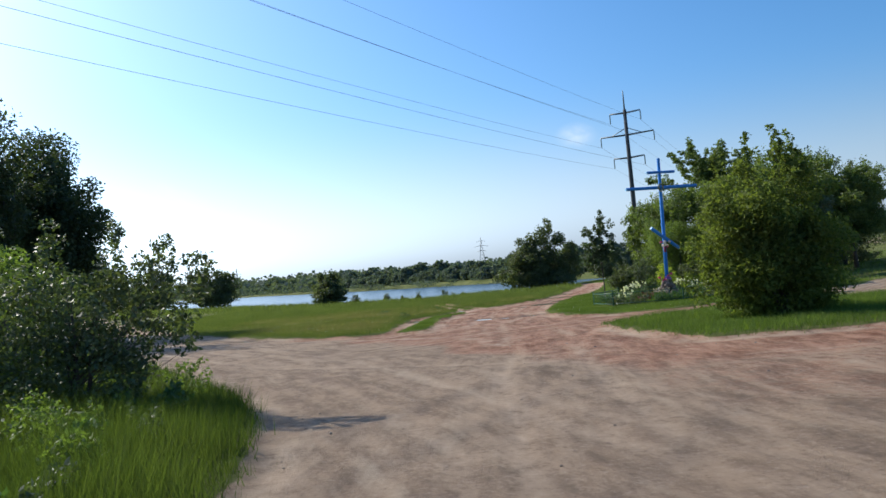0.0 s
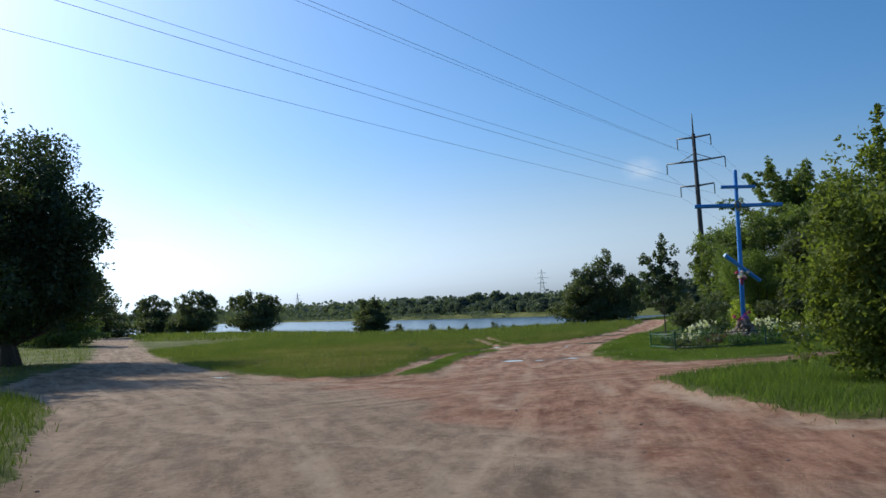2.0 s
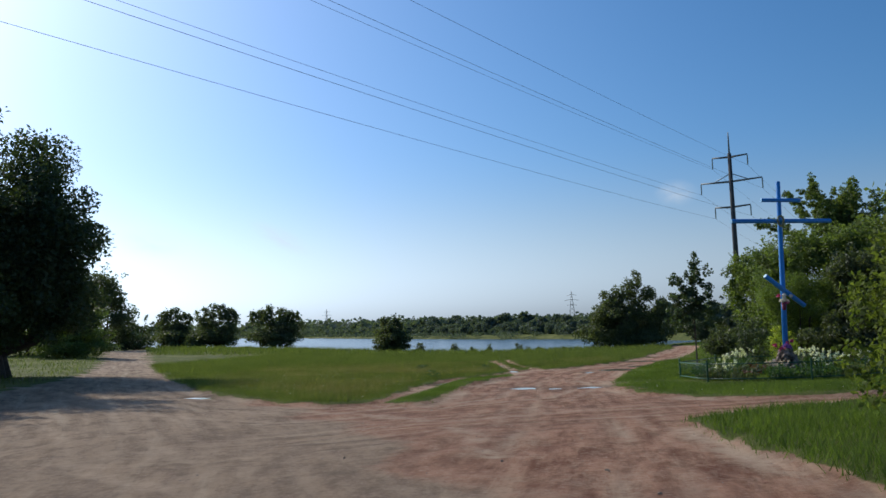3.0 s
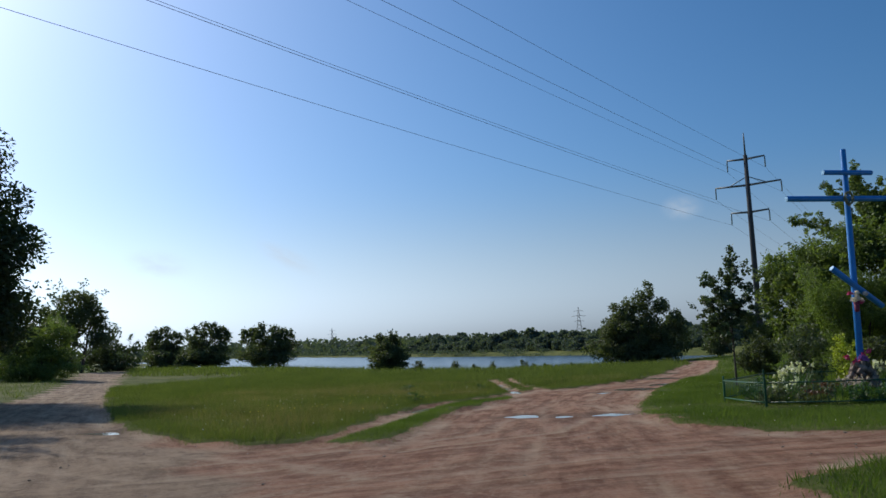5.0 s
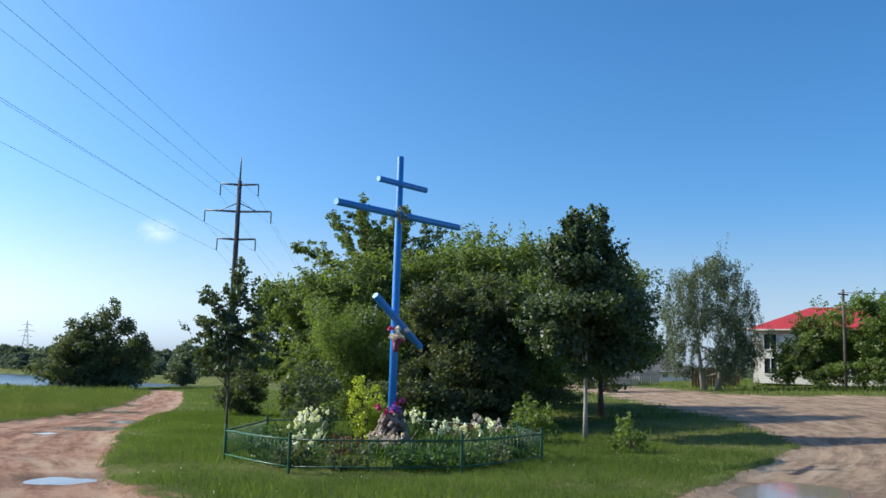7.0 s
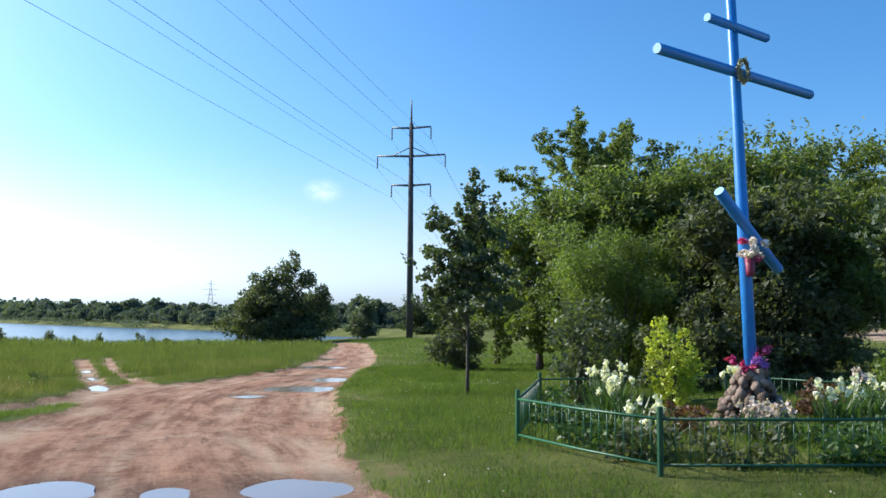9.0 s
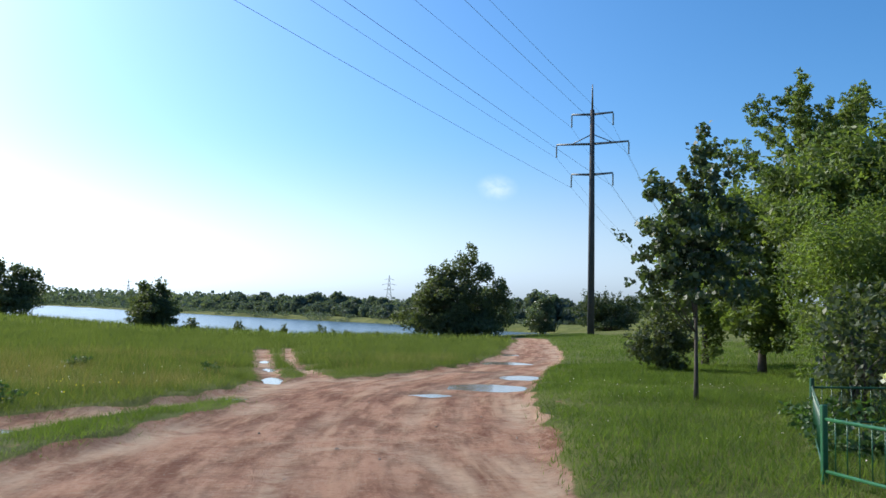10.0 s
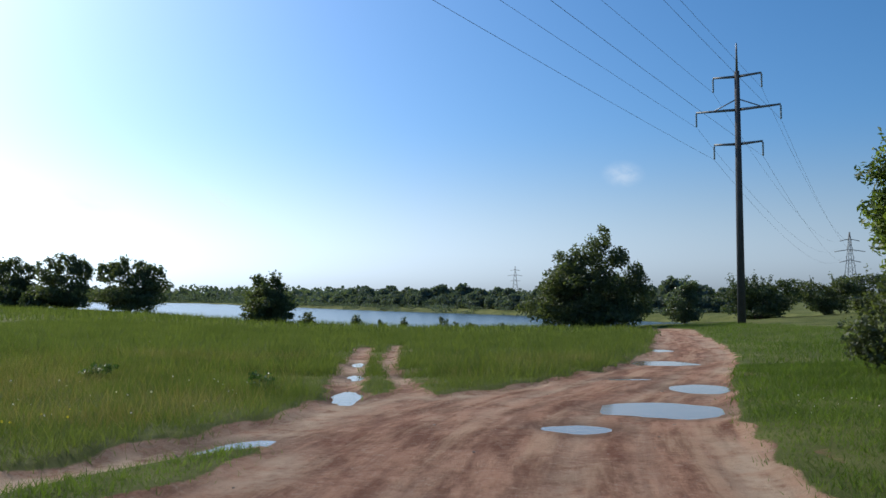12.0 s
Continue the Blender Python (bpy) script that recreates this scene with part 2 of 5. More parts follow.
def vary_by_piece(m, light):
    """Mixes a lighter shade into a material, piece by piece."""
    n, l = m.node_tree.nodes, m.node_tree.links
    b = n["Principled BSDF"]
    old = b.inputs["Base Color"].links[0].from_socket
    info = n.new("ShaderNodeObjectInfo")
    l.new(mixrgb(n, l, maths(n, l, "MULTIPLY", info.outputs["Random"], 0.8), old, light), b.inputs["Base Color"])


vary_by_piece(STONE, (0.36, 0.27, 0.21))
CONCRETE = plain("weathered_concrete", (0.06, 0.06, 0.062), 0.9, vary=0.25, scale=1.5, relief=0.3)
STEEL = plain("galvanised_steel", (0.16, 0.17, 0.175), 0.55, 0.6, vary=0.2, scale=4)
PORCELAIN = plain("insulator_glass", (0.16, 0.2, 0.19), 0.25, vary=0.1, scale=9)
CABLE = plain("aluminium_cable", (0.11, 0.11, 0.115), 0.5, 0.7, vary=0.1, scale=3, relief=0)
RENDERWALL = plain("white_render", (0.78, 0.75, 0.68), 0.9, vary=0.06, scale=0.6)
ROOFRED = plain("red_metal_roof", (0.42, 0.035, 0.03), 0.45, vary=0.15, scale=1.2)
WINDOWGLASS = plain("window_glass", (0.03, 0.04, 0.05), 0.08, vary=0.2, scale=1, relief=0)
GREYWOOD = plain("grey_boards", (0.3, 0.29, 0.27), 0.9, vary=0.3, scale=3)
BROWNWOOD = plain("brown_boards", (0.16, 0.075, 0.05), 0.85, vary=0.3, scale=3)
DARKROOF = plain("dark_roof", (0.09, 0.085, 0.085), 0.85, vary=0.25, scale=2)
WREATH_G = leaf_mat("wreath_leaves", (0.04, 0.09, 0.03), (0.4, 0.38, 0.25), 0.2, 0.5)
PETAL_PINK = leaf_mat("pink_petals", (0.5, 0.03, 0.16), (0.7, 0.12, 0.3), 0.2, 0.5)
PETAL_VIOLET = leaf_mat("violet_petals", (0.18, 0.05, 0.4), (0.4, 0.2, 0.6), 0.2, 0.5)
PETAL_YELLOW = leaf_mat("yellow_petals", (0.7, 0.55, 0.04), (0.85, 0.7, 0.08), 0.2, 0.5)
PETAL_WHITE = leaf_mat("white_petals", (0.6, 0.5, 0.52), (0.85, 0.8, 0.8), 0.2, 0.5)
VASE = plain("dark_red_cup", (0.2, 0.02, 0.05), 0.5, vary=0.2)
PEBBLE = plain("pebble", (0.26, 0.2, 0.15), 0.9, vary=0.5, scale=12, relief=0.3)


# ---- small builders ----
def part(name, data, mat, parent=None, label=""):
    """Links a bmesh or mesh as one object, under parent where given."""
    if isinstance(data, bmesh.types.BMesh):
        me = bpy.data.meshes.new(name)
        data.to_mesh(me)
        data.free()
    else:
        me = data
    if mat and not me.materials:
        me.materials.append(mat)
    ob = new(name, me)
    if parent:
        ob.parent = parent
    if label:
        ob["label"] = label
    return ob


def thing(name, x, y, z, label, category, group="", kind="", rz=0.0):
    e = new(name)
    e.matrix_world = pose(x, y, z, 0, 0, rz)
    e.empty_display_size = 0.2
    return tagged(e, label, category, group, kind)


def np_mesh(name, verts, size, smooth=False):
    """A mesh of separate faces of the given size; verts is (faces * size, 3)."""
    verts = np.ascontiguousarray(verts, dtype=np.float32).reshape(-1, 3)
    nv = len(verts)
    me = bpy.data.meshes.new(name)
    me.vertices.add(nv)
    me.vertices.foreach_set("co", verts.ravel())
    me.loops.add(nv)
    me.loops.foreach_set("vertex_index", np.arange(nv, dtype=np.int32))
    me.polygons.add(nv // size)
    me.polygons.foreach_set("loop_start", np.arange(0, nv, size, dtype=np.int32))
    me.update(calc_edges=True)
    return me


def grid_mesh(name, co, nx, ny):
    """A sheet of nx by ny vertices."""
    me = bpy.data.meshes.new(name)
    i = np.arange(nx * ny).reshape(ny, nx)
    f = np.stack([i[:-1, :-1], i[:-1, 1:], i[1:, 1:], i[1:, :-1]], -1).reshape(-1, 4)
    me.vertices.add(nx * ny)
    me.vertices.foreach_set("co", co.astype(np.float32).ravel())
    me.loops.add(f.size)
    me.loops.foreach_set("vertex_index", f.astype(np.int32).ravel())
    me.polygons.add(len(f))
    me.polygons.foreach_set("loop_start", np.arange(0, f.size, 4, dtype=np.int32))
    me.polygons.foreach_set("use_smooth", np.ones(len(f), dtype=bool))
    me.update(calc_edges=True)
    return me


def tube(bm, pts, radii, sides=6, caps=True):
    """A tapered tube along pts."""
    rings = []
    pts = [Vector(p) for p in pts]
    for i, p in enumerate(pts):
        d = (pts[min(i + 1, len(pts) - 1)] - pts[max(i - 1, 0)]).normalized()
        side = d.cross(Vector((0.31, 0.17, 1) if abs(d.z) < 0.95 else (1, 0.2, 0))).normalized()
        up = side.cross(d)
        rings.append([bm.verts.new(p + (side * math.cos(a) + up * math.sin(a)) * radii[i]) for a in (2 * math.pi * k / sides for k in range(sides))])
    for a, b in zip(rings, rings[1:]):
        for k in range(sides):
            f = bm.faces.new((a[k], a[(k + 1) % sides], b[(k + 1) % sides], b[k]))
            f.smooth = True
    if caps:
        bm.faces.new(rings[0][::-1])
        bm.faces.new(rings[-1])


def box(bm, cx, cy, cz, sx, sy, sz, bevel=0.0):
    r = bmesh.ops.create_cube(bm, size=1)
    for v in r["verts"]:
        v.co = Vector((cx + v.co.x * sx, cy + v.co.y * sy, cz + v.co.z * sz))
    if bevel:
        bmesh.ops.bevel(bm, geom=[e for e in bm.edges if e.verts[0] in r["verts"]], offset=bevel, segments=1, affect="EDGES")


def leaf_quads(rng, centres, size, tilt=0.8, slim=0.55, down=0.0):
    """Kite-shaped leaves at the centres, turned at random."""
    n = len(centres)
    d = rng.normal(size=(n, 3))
    d[:, 2] = d[:, 2] * tilt - down
    d /= np.linalg.norm(d, axis=1)[:, None] + 1e-9
    s = np.cross(d, rng.normal(size=(n, 3)))
    s /= np.linalg.norm(s, axis=1)[:, None] + 1e-9
    k = np.cross(d, s)
    L = size * rng.uniform(0.6, 1.35, (n, 1))
    w = L * slim * 0.5
    a, b = centres - d * L * 0.5, centres + d * L * 0.5
    mid = centres + k * L * 0.12
    return np.stack([a, mid + s * w, b, mid - s * w], 1).reshape(-1, 3)


# ---- the lie of the land ----
def poly_distance(x, y, poly):
    """Distance to a polygon's edge, negative inside."""
    px, py = np.asarray(x, float), np.asarray(y, float)
    d = np.full(px.shape, 1e9)
    inside = np.zeros(px.shape, bool)
    for (ax, ay), (bx, by) in zip(poly, poly[1:] + poly[:1]):
        ex, ey = bx - ax, by - ay
        t = np.clip(((px - ax) * ex + (py - ay) * ey) / (ex * ex + ey * ey + 1e-12), 0, 1)
        d = np.minimum(d, np.hypot(px - ax - t * ex, py - ay - t * ey))
        if ay != by:
            inside ^= ((ay > py) != (by > py)) & (px < ex * (py - ay) / ey + ax)
    return np.where(inside, -d, d)


LAKE_Z = -2.8
LAKE_EDGE = [(-700, 1250), (-330, 720), (-150, 330), (-75, 198), (-50, 160), (-37, 145), (-26, 131), (-16, 121), (0, 123), (14, 128), (26, 134), (44, 146),
             (44, 158), (28, 188), (11, 240), (-30, 320), (-70, 410), (-150, 600), (-250, 850), (-420, 1150), (-600, 1400)]
# turf areas of the plan; all else near the crossing is bare earth
MEADOW = [(0.3, 51.2), (0.32, 48.7), (-0.3, 46.5), (-1.0, 44.6), (-2.1, 42.8), (-2.35, 39.0), (-2.6, 34.4), (-2.6, 31.4), (-3.6, 30.4), (-5.6, 32.0),
          (-8.3, 35.3), (-10.2, 38.2), (-15.0, 46.8), (-19.0, 54.5), (-30.0, 77.0), (-43.0, 105.0), (-60, 140), (-100, 180), (-60, 400), (30, 400), (17.0, 125),
          (16.9, 112.0), (16.0, 101.0), (12.9, 88.0), (8.8, 68.0), (6.1, 59.0), (4.2, 55.0), (3.1, 53.0), (2.2, 51.6), (1.9, 52.2), (1.0, 58), (0.2, 66), (-0.2, 72.5),
          (-0.7, 72.5), (0.2, 60), (1.5, 51.8), (1.05, 51.0), (0.2, 58), (-1.2, 71), (-1.8, 71), (-0.8, 60)]
STRIP = [(-2.2, 30.6), (-1.2, 30.0), (-0.9, 33.0), (-0.8, 36.4), (-0.7, 39.3), (-0.35, 40.2), (0.2, 42.4), (0.75, 44.6), (0.7, 45.9), (0.2, 45.2), (-0.35, 44.0), (-0.9, 42.4), (-1.35, 40.9), (-1.55, 37.6), (-1.9, 33.4)]
ISLAND = [(4.5, 38.9), (4.15, 35.5), (4.3, 33.3), (4.9, 31.3), (5.7, 29.9), (7.0, 29.2), (9.1, 29.5), (11.5, 31.0), (14.5, 33.0), (20.6, 36.6), (25.4, 43.0),
          (33.0, 57.0), (41.0, 73.0), (47, 85), (60, 120), (200, 400), (29.5, 401), (16.9, 124), (17.3, 122), (18.6, 110), (19.0, 103), (17.4, 95.5), (15.0, 83.0), (11.3, 66.5),
          (9.5, 60.0), (7.8, 54.6), (6.4, 49.5), (5.3, 43.7), (4.9, 41.0)]
TRIANGLE = [(4.4, 24.1), (4.5, 21.5), (4.8, 18.5), (5.2, 16.3), (6.9, 15.8), (9.0, 16.0), (14.0, 16.6), (17.5, 19), (18.0, 23), (15.0, 26.5), (11.0, 28.0), (8.7, 27.5), (6.2, 26.0)]
LEFTPATCH = [(-2.0, 3.0), (-2.2, 6.0), (-2.7, 8.6), (-3.1, 10.6), (-4.3, 14.0), (-5.6, 16.8), (-8.7, 23.2), (-11.3, 27.3), (-15.6, 32.4), (-18.6, 40.0), (-20.6, 47.0), (-23.5, 55),
             (-34, 77), (-49, 106), (-70, 140), (-130, 170), (-130, -40), (-6, -40), (-2.4, -3)]
YARDS = [(50, 78), (42, 58), (46, 51), (70, 36), (160, 10), (300, 150), (300, 400), (75, 130)]
BEYOND = [(-3000, -3000), (-130, -3000), (-130, 170), (-60, 400), (200, 400), (300, 200), (3000, 200), (3000, 3000), (-3000, 3000)]
SOUTH = [(-3000, -3000), (3000, -3000), (3000, 5), (40, -12), (20, -16), (0, -14), (-6, -12)]
TURF = (MEADOW, STRIP, ISLAND, TRIANGLE, LEFTPATCH, YARDS, BEYOND, SOUTH)
# puddles: middle, half sizes, turn
PUDDLES = [(1.25, 36.75, 0.38, 0.45, 5), (2.35, 36.3, 0.2, 0.32, 0), (3.5, 36.15, 0.52, 0.46, -3), (-1.85, 41.0, 0.3, 0.9, -12), (0.3, 46.2, 0.2, 0.5, -25), (5.55, 50.0, 0.85, 0.75, -20), (7.0, 53.6, 0.5, 0.75, -15),
           (4.05, 47.9, 0.36, 0.3, -10), (8.0, 62.0, 0.75, 0.9, 0), (9.6, 70.5, 0.45, 0.9, 0), (0.68, 51.6, 0.26, 0.85, 6), (0.2, 56.0, 0.18, 0.7, 6), (-0.35, 60.5, 0.16, 0.8, 8),
           (1.35, 56.5, 0.15, 0.6, 6), (-9.1, 35.2, 0.65, 0.3, -25), (13.4, 30.6, 2.0, 0.8, 38), (6.1, 55.9, 0.4, 0.3, 0)]


LANES = [[(0.5, -4), (1.5, 12), (2.4, 24), (2.5, 34), (2.6, 42), (3.6, 49), (6.2, 56), (9.6, 66), (14.5, 88), (17.5, 104)], [(2.0, 2), (-1.5, 14), (-5, 24), (-9.5, 32), (-14, 40), (-19, 50), (-32, 77), (-46, 106)],
         [(-4, 22), (2, 26), (8.5, 28.4), (14, 31), (22, 36), (30, 46), (44, 72)], [(-8, 30), (-3.5, 27), (1.5, 32), (2.4, 40)], [(12, 13), (4, 14), (-4, 20), (-12, 33)]]


def wheel_lines(x, y):
    """Compacted wheel lines along the lanes, 0 to 1."""
    out = np.zeros(np.shape(x))
    for i, lane in enumerate(LANES):
        d = np.full(np.shape(x), 1e9)
        for (ax, ay), (bx, by) in zip(lane, lane[1:]):
            ex, ey = bx - ax, by - ay
            t = np.clip(((x - ax) * ex + (y - ay) * ey) / (ex * ex + ey * ey), 0, 1)
            d = np.minimum(d, np.hypot(x - ax - t * ex, y - ay - t * ey))
        d = d + 0.22 * waves(x, y, 3.0, 60 + i)
        for r, w, a in ((0.72, 0.17, 1.0), (1.35, 0.14, 0.6), (0.3, 0.1, 0.35), (2.0, 0.13, 0.35)):
            out = np.maximum(out, a * np.exp(-((d - r) / w) ** 2) * smooth01(0.65 + 0.7 * waves(x, y, 2.2, 70 + i)))
    return out


def lane_frame(x, y, lane):
    """Sideways distance from a lane's middle and the way along it."""
    pts = [Vector(p) for p in lane]
    line = []
    for i in range(len(pts) - 1):
        p0, p1, p2, p3 = pts[max(i - 1, 0)], pts[i], pts[i + 1], pts[min(i + 2, len(pts) - 1)]
        for t in (0, 0.25, 0.5, 0.75):
            line.append(0.5 * (2 * p1 + (p2 - p0) * t + (2 * p0 - 5 * p1 + 4 * p2 - p3) * t * t + (3 * p1 - p0 - 3 * p2 + p3) * t ** 3))
    line.append(pts[-1])
    best, side, along, done = np.full(np.shape(x), 1e9), np.zeros(np.shape(x)), np.zeros(np.shape(x)), 0.0
    for a, b in zip(line, line[1:]):
        e = b - a
        ln = e.length
        t = np.clip(((x - a.x) * e.x + (y - a.y) * e.y) / (ln * ln), 0, 1)
        d = np.hypot(x - a.x - t * e.x, y - a.y - t * e.y)
        nearer = d < best
        best = np.where(nearer, d, best)
        side = np.where(nearer, np.sign((x - a.x) * e.y - (y - a.y) * e.x) * d, side)
        along = np.where(nearer, done + t * ln, along)
        done += ln
    return side, along


def turf_distance(x, y):
    d = np.full(np.shape(x), 1e9)
    for p in TURF:
        d = np.minimum(d, poly_distance(x, y, p))
    return d


def smooth01(v):
    v = np.clip(v, 0, 1)
    return v * v * (3 - 2 * v)


def waves(x, y, s, seed):
    """Smooth irregular relief between about -1 and 1."""
    r = np.random.default_rng(seed)
    out = np.zeros(np.shape(x))
    for _ in range(7):
        a, f, p = r.uniform(0, 2 * math.pi), r.uniform(0.5, 1.8) / s, r.uniform(0, 6.3)
        out += np.sin((x * math.cos(a) + y * math.sin(a)) * f * 2 + p)
    return out / 4.0


def land(x, y):
    """Height of the ground, without ruts."""
    x, y = np.asarray(x, float), np.asarray(y, float)
    z = -0.016 * np.maximum(y, -30)
    z = z + 0.04 * np.clip(-x - 3, 0, 45) * np.clip(y / 100, 0, 1) + 0.045 * np.clip(x - 16, 0, 60)
    z = np.maximum(z, -2.0 - 0.25 * np.clip((150 - y) / 50, -1, 1))
    s = poly_distance(x, y, LAKE_EDGE)
    k = smooth01((s + 3) / 7)
    return z * k + (-4.2) * (1 - k)


def relief(x, y, d):
    """Ruts and lumps of the bare earth, soft swells of the turf."""
    bare = smooth01(d / 0.3 + 0.3)
    z = bare * (0.016 * waves(x, y, 1.3, 3) + 0.01 * waves(x, y, 0.75, 19) + 0.006 * waves(x * 3.2, y * 0.5, 1.0, 4) + 0.005 * waves(x, y, 0.36, 5) + 0.005 * waves(x, y, 0.6, 16) - 0.03)
    z = z - bare * 0.03 * wheel_lines(x, y)
    z = z + (1 - bare) * (0.03 * waves(x, y, 2.5, 6) + 0.05)
    for cx, cy, a, b, turn in PUDDLES:
        c, s = math.cos(radians(turn)), math.sin(radians(turn))
        u, v = ((x - cx) * c + (y - cy) * s) / a, (-(x - cx) * s + (y - cy) * c) / b
        k = smooth01(1.75 - np.hypot(u, v) * (1 + 0.2 * waves(x, y, 0.45, 31)))
        z = z * (1 - k) - 0.085 * k
    return z


def worn(x, y, d):
    """Bare scuffed patches in the turf near the tracks, 0 to 1."""
    return smooth01((waves(x, y, 0.8, 44) - 0.35) / 0.5) * np.exp(-((d + 0.3) / 0.4) ** 2)


def height(x, y):
    """The ground's height at one place."""
    a, b = np.array([float(x)]), np.array([float(y)])
    return float((land(a, b) + relief(a, b, turf_distance(a, b)))[0])


def spaced(lo, hi, step, far_lo, far_hi, grow=1.13):
    mid = list(np.arange(lo, hi, step))
    s, up = step, [hi]
    while up[-1] < far_hi:
        s *= grow
        up.append(up[-1] + s)
    s, dn = step, [lo - step]
    while dn[-1] > far_lo:
        s *= grow
        dn.append(dn[-1] - s)
    return np.array(dn[::-1] + mid + up)


def build_ground():
    xs, ys = spaced(-13, 15, 0.165, -3500, 3500, 1.085), spaced(-4, 73, 0.175, -3000, 4500, 1.075)
    X, Y = np.meshgrid(xs, ys)
    d = turf_distance(X, Y)
    Z = land(X, Y) + relief(X, Y, d)
    me = grid_mesh("ground", np.stack([X, Y, Z], -1).reshape(-1, 3), len(xs), len(ys))
    wob = d + 0.10 * waves(X, Y, 0.7, 8)
    dirt = np.maximum(smooth01(wob / 0.3 + 0.5), 0.5 * worn(X, Y, d))
    rim = np.interp(Y, [8, 12, 17, 21, 28, 31, 36, 60], [2.4, 1.7, 1.0, -0.8, -3.8, -5.9, -8.5, -8.5])
    red = smooth01((X - rim + 0.9 * waves(X, Y, 2.2, 9)) / 2.2 + 0.3) * smooth01((Y - 9) / 6) * smooth01((15 + 0.3 * np.clip(Y - 40, 0, 90) - X) / 7)
    red = np.maximum(red, 0.5 * smooth01((X + 0.5) / 5) * smooth01((Y - 2) / 8) * smooth01((15 - X) / 6))
    pale = np.exp(-((d - 0.3) / 0.3) ** 2) * smooth01(0.6 + waves(X, Y, 1.6, 15)) * 0.9
    pale = np.maximum(pale, 0.75 * wheel_lines(X, Y))
    wash, _ = lane_frame(X, Y, [(-1.75, 32), (-1.75, 38), (-1.3, 42.3), (-0.35, 45), (0.5, 48), (1.0, 51)])
    pale = np.maximum(pale, np.exp(-((wash - 0.1) / 0.5) ** 2) * smooth01(0.9 + 0.5 * waves(X, Y, 0.7, 17)) * (np.abs(Y - 41.5) < 9.5))
    wash, _ = lane_frame(X, Y, [(-7, 31.5), (-4.2, 29.2), (-1.6, 27.2), (0.2, 24.2), (1.2, 20)])
    pale = np.maximum(pale, 0.9 * np.exp(-(wash / 0.22) ** 2) * smooth01(0.6 + waves(X, Y, 0.8, 18)) * (Y > 20))
    wet = np.zeros_like(X)
    for cx, cy, a, b, turn in PUDDLES:
        c, s = math.cos(radians(turn)), math.sin(radians(turn))
        u, v = ((X - cx) * c + (Y - cy) * s) / (a + 0.35), (-(X - cx) * s + (Y - cy) * c) / (b + 0.35)
        wet = np.maximum(wet, smooth01(1.5 - np.hypot(u, v)))
    for key, val in (("dirt", dirt), ("red", red), ("wet", wet), ("pale", pale)):
        me.attributes.new(key, "FLOAT", "POINT").data.foreach_set("value", val.astype(np.float32).ravel())
    lanes = [lane_frame(X, Y, lane) for lane in LANES[:3]]
    weights = [np.exp(-np.abs(u) / 3.2) + 1e-6 for u, _ in lanes]
    total = sum(weights)
    for i, ((u, along), w) in enumerate(zip(lanes, weights)):
        me.attributes.new("lane_%d" % i, "FLOAT_VECTOR", "POINT").data.foreach_set("vector", np.stack([u, along, np.full_like(u, 7.0 * i)], -1).astype(np.float32).ravel())
        me.attributes.new("lane_weight_%d" % i, "FLOAT", "POINT").data.foreach_set("value", (w / total).astype(np.float32).ravel())
    tagged(part("ground", me, GROUND), "sandy and red gravel tracks crossing between rough green turf", "ground", kind="structure")


build_ground()


def build_lake():
    bm = bmesh.new()
    bm.faces.new([bm.verts.new((x, y, LAKE_Z)) for x, y in LAKE_EDGE])
    bmesh.ops.triangulate(bm, faces=bm.faces[:])
    tagged(part("water", bm, LAKE), "wide pale blue lake, lightly rippled, beyond the meadow", "lake", kind="structure")


build_lake()


def build_puddles():
    r = random.Random(5)
    for cx, cy, a, b, turn in PUDDLES:
        bm = bmesh.new()
        c, s = math.cos(radians(turn)), math.sin(radians(turn))
        ph = [r.uniform(0, 6.3) for _ in range(4)]
        ring = []
        for k in range(36):
            t = 2 * math.pi * k / 36
            q = 1 + 0.04 * math.sin(2 * t + ph[0]) + 0.03 * math.sin(3 * t + ph[1]) + 0.03 * math.sin(5 * t + ph[2]) + 0.02 * math.sin(8 * t + ph[3])
            u, v = 1.3 * a * q * math.cos(t), 1.3 * b * q * math.sin(t)
            ring.append(bm.verts.new((u * c - v * s, u * s + v * c, 0)))
        bm.faces.new(ring)
        ob = part("puddle", bm, PUDDLE)
        zc = float(land(np.array([cx]), np.array([cy]))[0])
        ob.location = (cx, cy, zc - 0.067)
        tagged(ob, "shallow rain puddle lying in the dirt track", "puddle", "puddles on the tracks")


build_puddles()


# ---- trees and shrubs ----
def clump_points(rng, clumps, n, shell=0.55):
    """Points in the outer parts of ellipsoids (x, y, z, rx, ry, rz), shared out by size."""
    c = np.array(clumps, float)
    w = (c[:, 3] * c[:, 4] * c[:, 5]) ** (2 / 3)
    pick = rng.choice(len(c), n, p=w / w.sum())
    d = rng.normal(size=(n, 3))
    d /= np.linalg.norm(d, axis=1)[:, None]
    r = shell + (1 - shell) * rng.random((n, 1)) ** 0.7
    return c[pick, :3] + d * r * c[pick, 3:]


def sub_clumps(rng, crown, per, spread=(0.22, 0.4), tall=1.0):
    """Breaks the large ellipsoids of a crown into many small uneven clumps."""
    out = []
    for x, y, z, rx, ry, rz in crown:
        for _ in range(per):
            d = rng.normal(size=3)
            d /= np.linalg.norm(d)
            k = rng.uniform(0.35, 0.95)
            s = rng.uniform(*spread)
            out.append((x + d[0] * rx * k, y + d[1] * ry * k, z + d[2] * rz * k, rx * s, ry * s, rz * s * tall * rng.uniform(0.7, 1.1)))
    return out


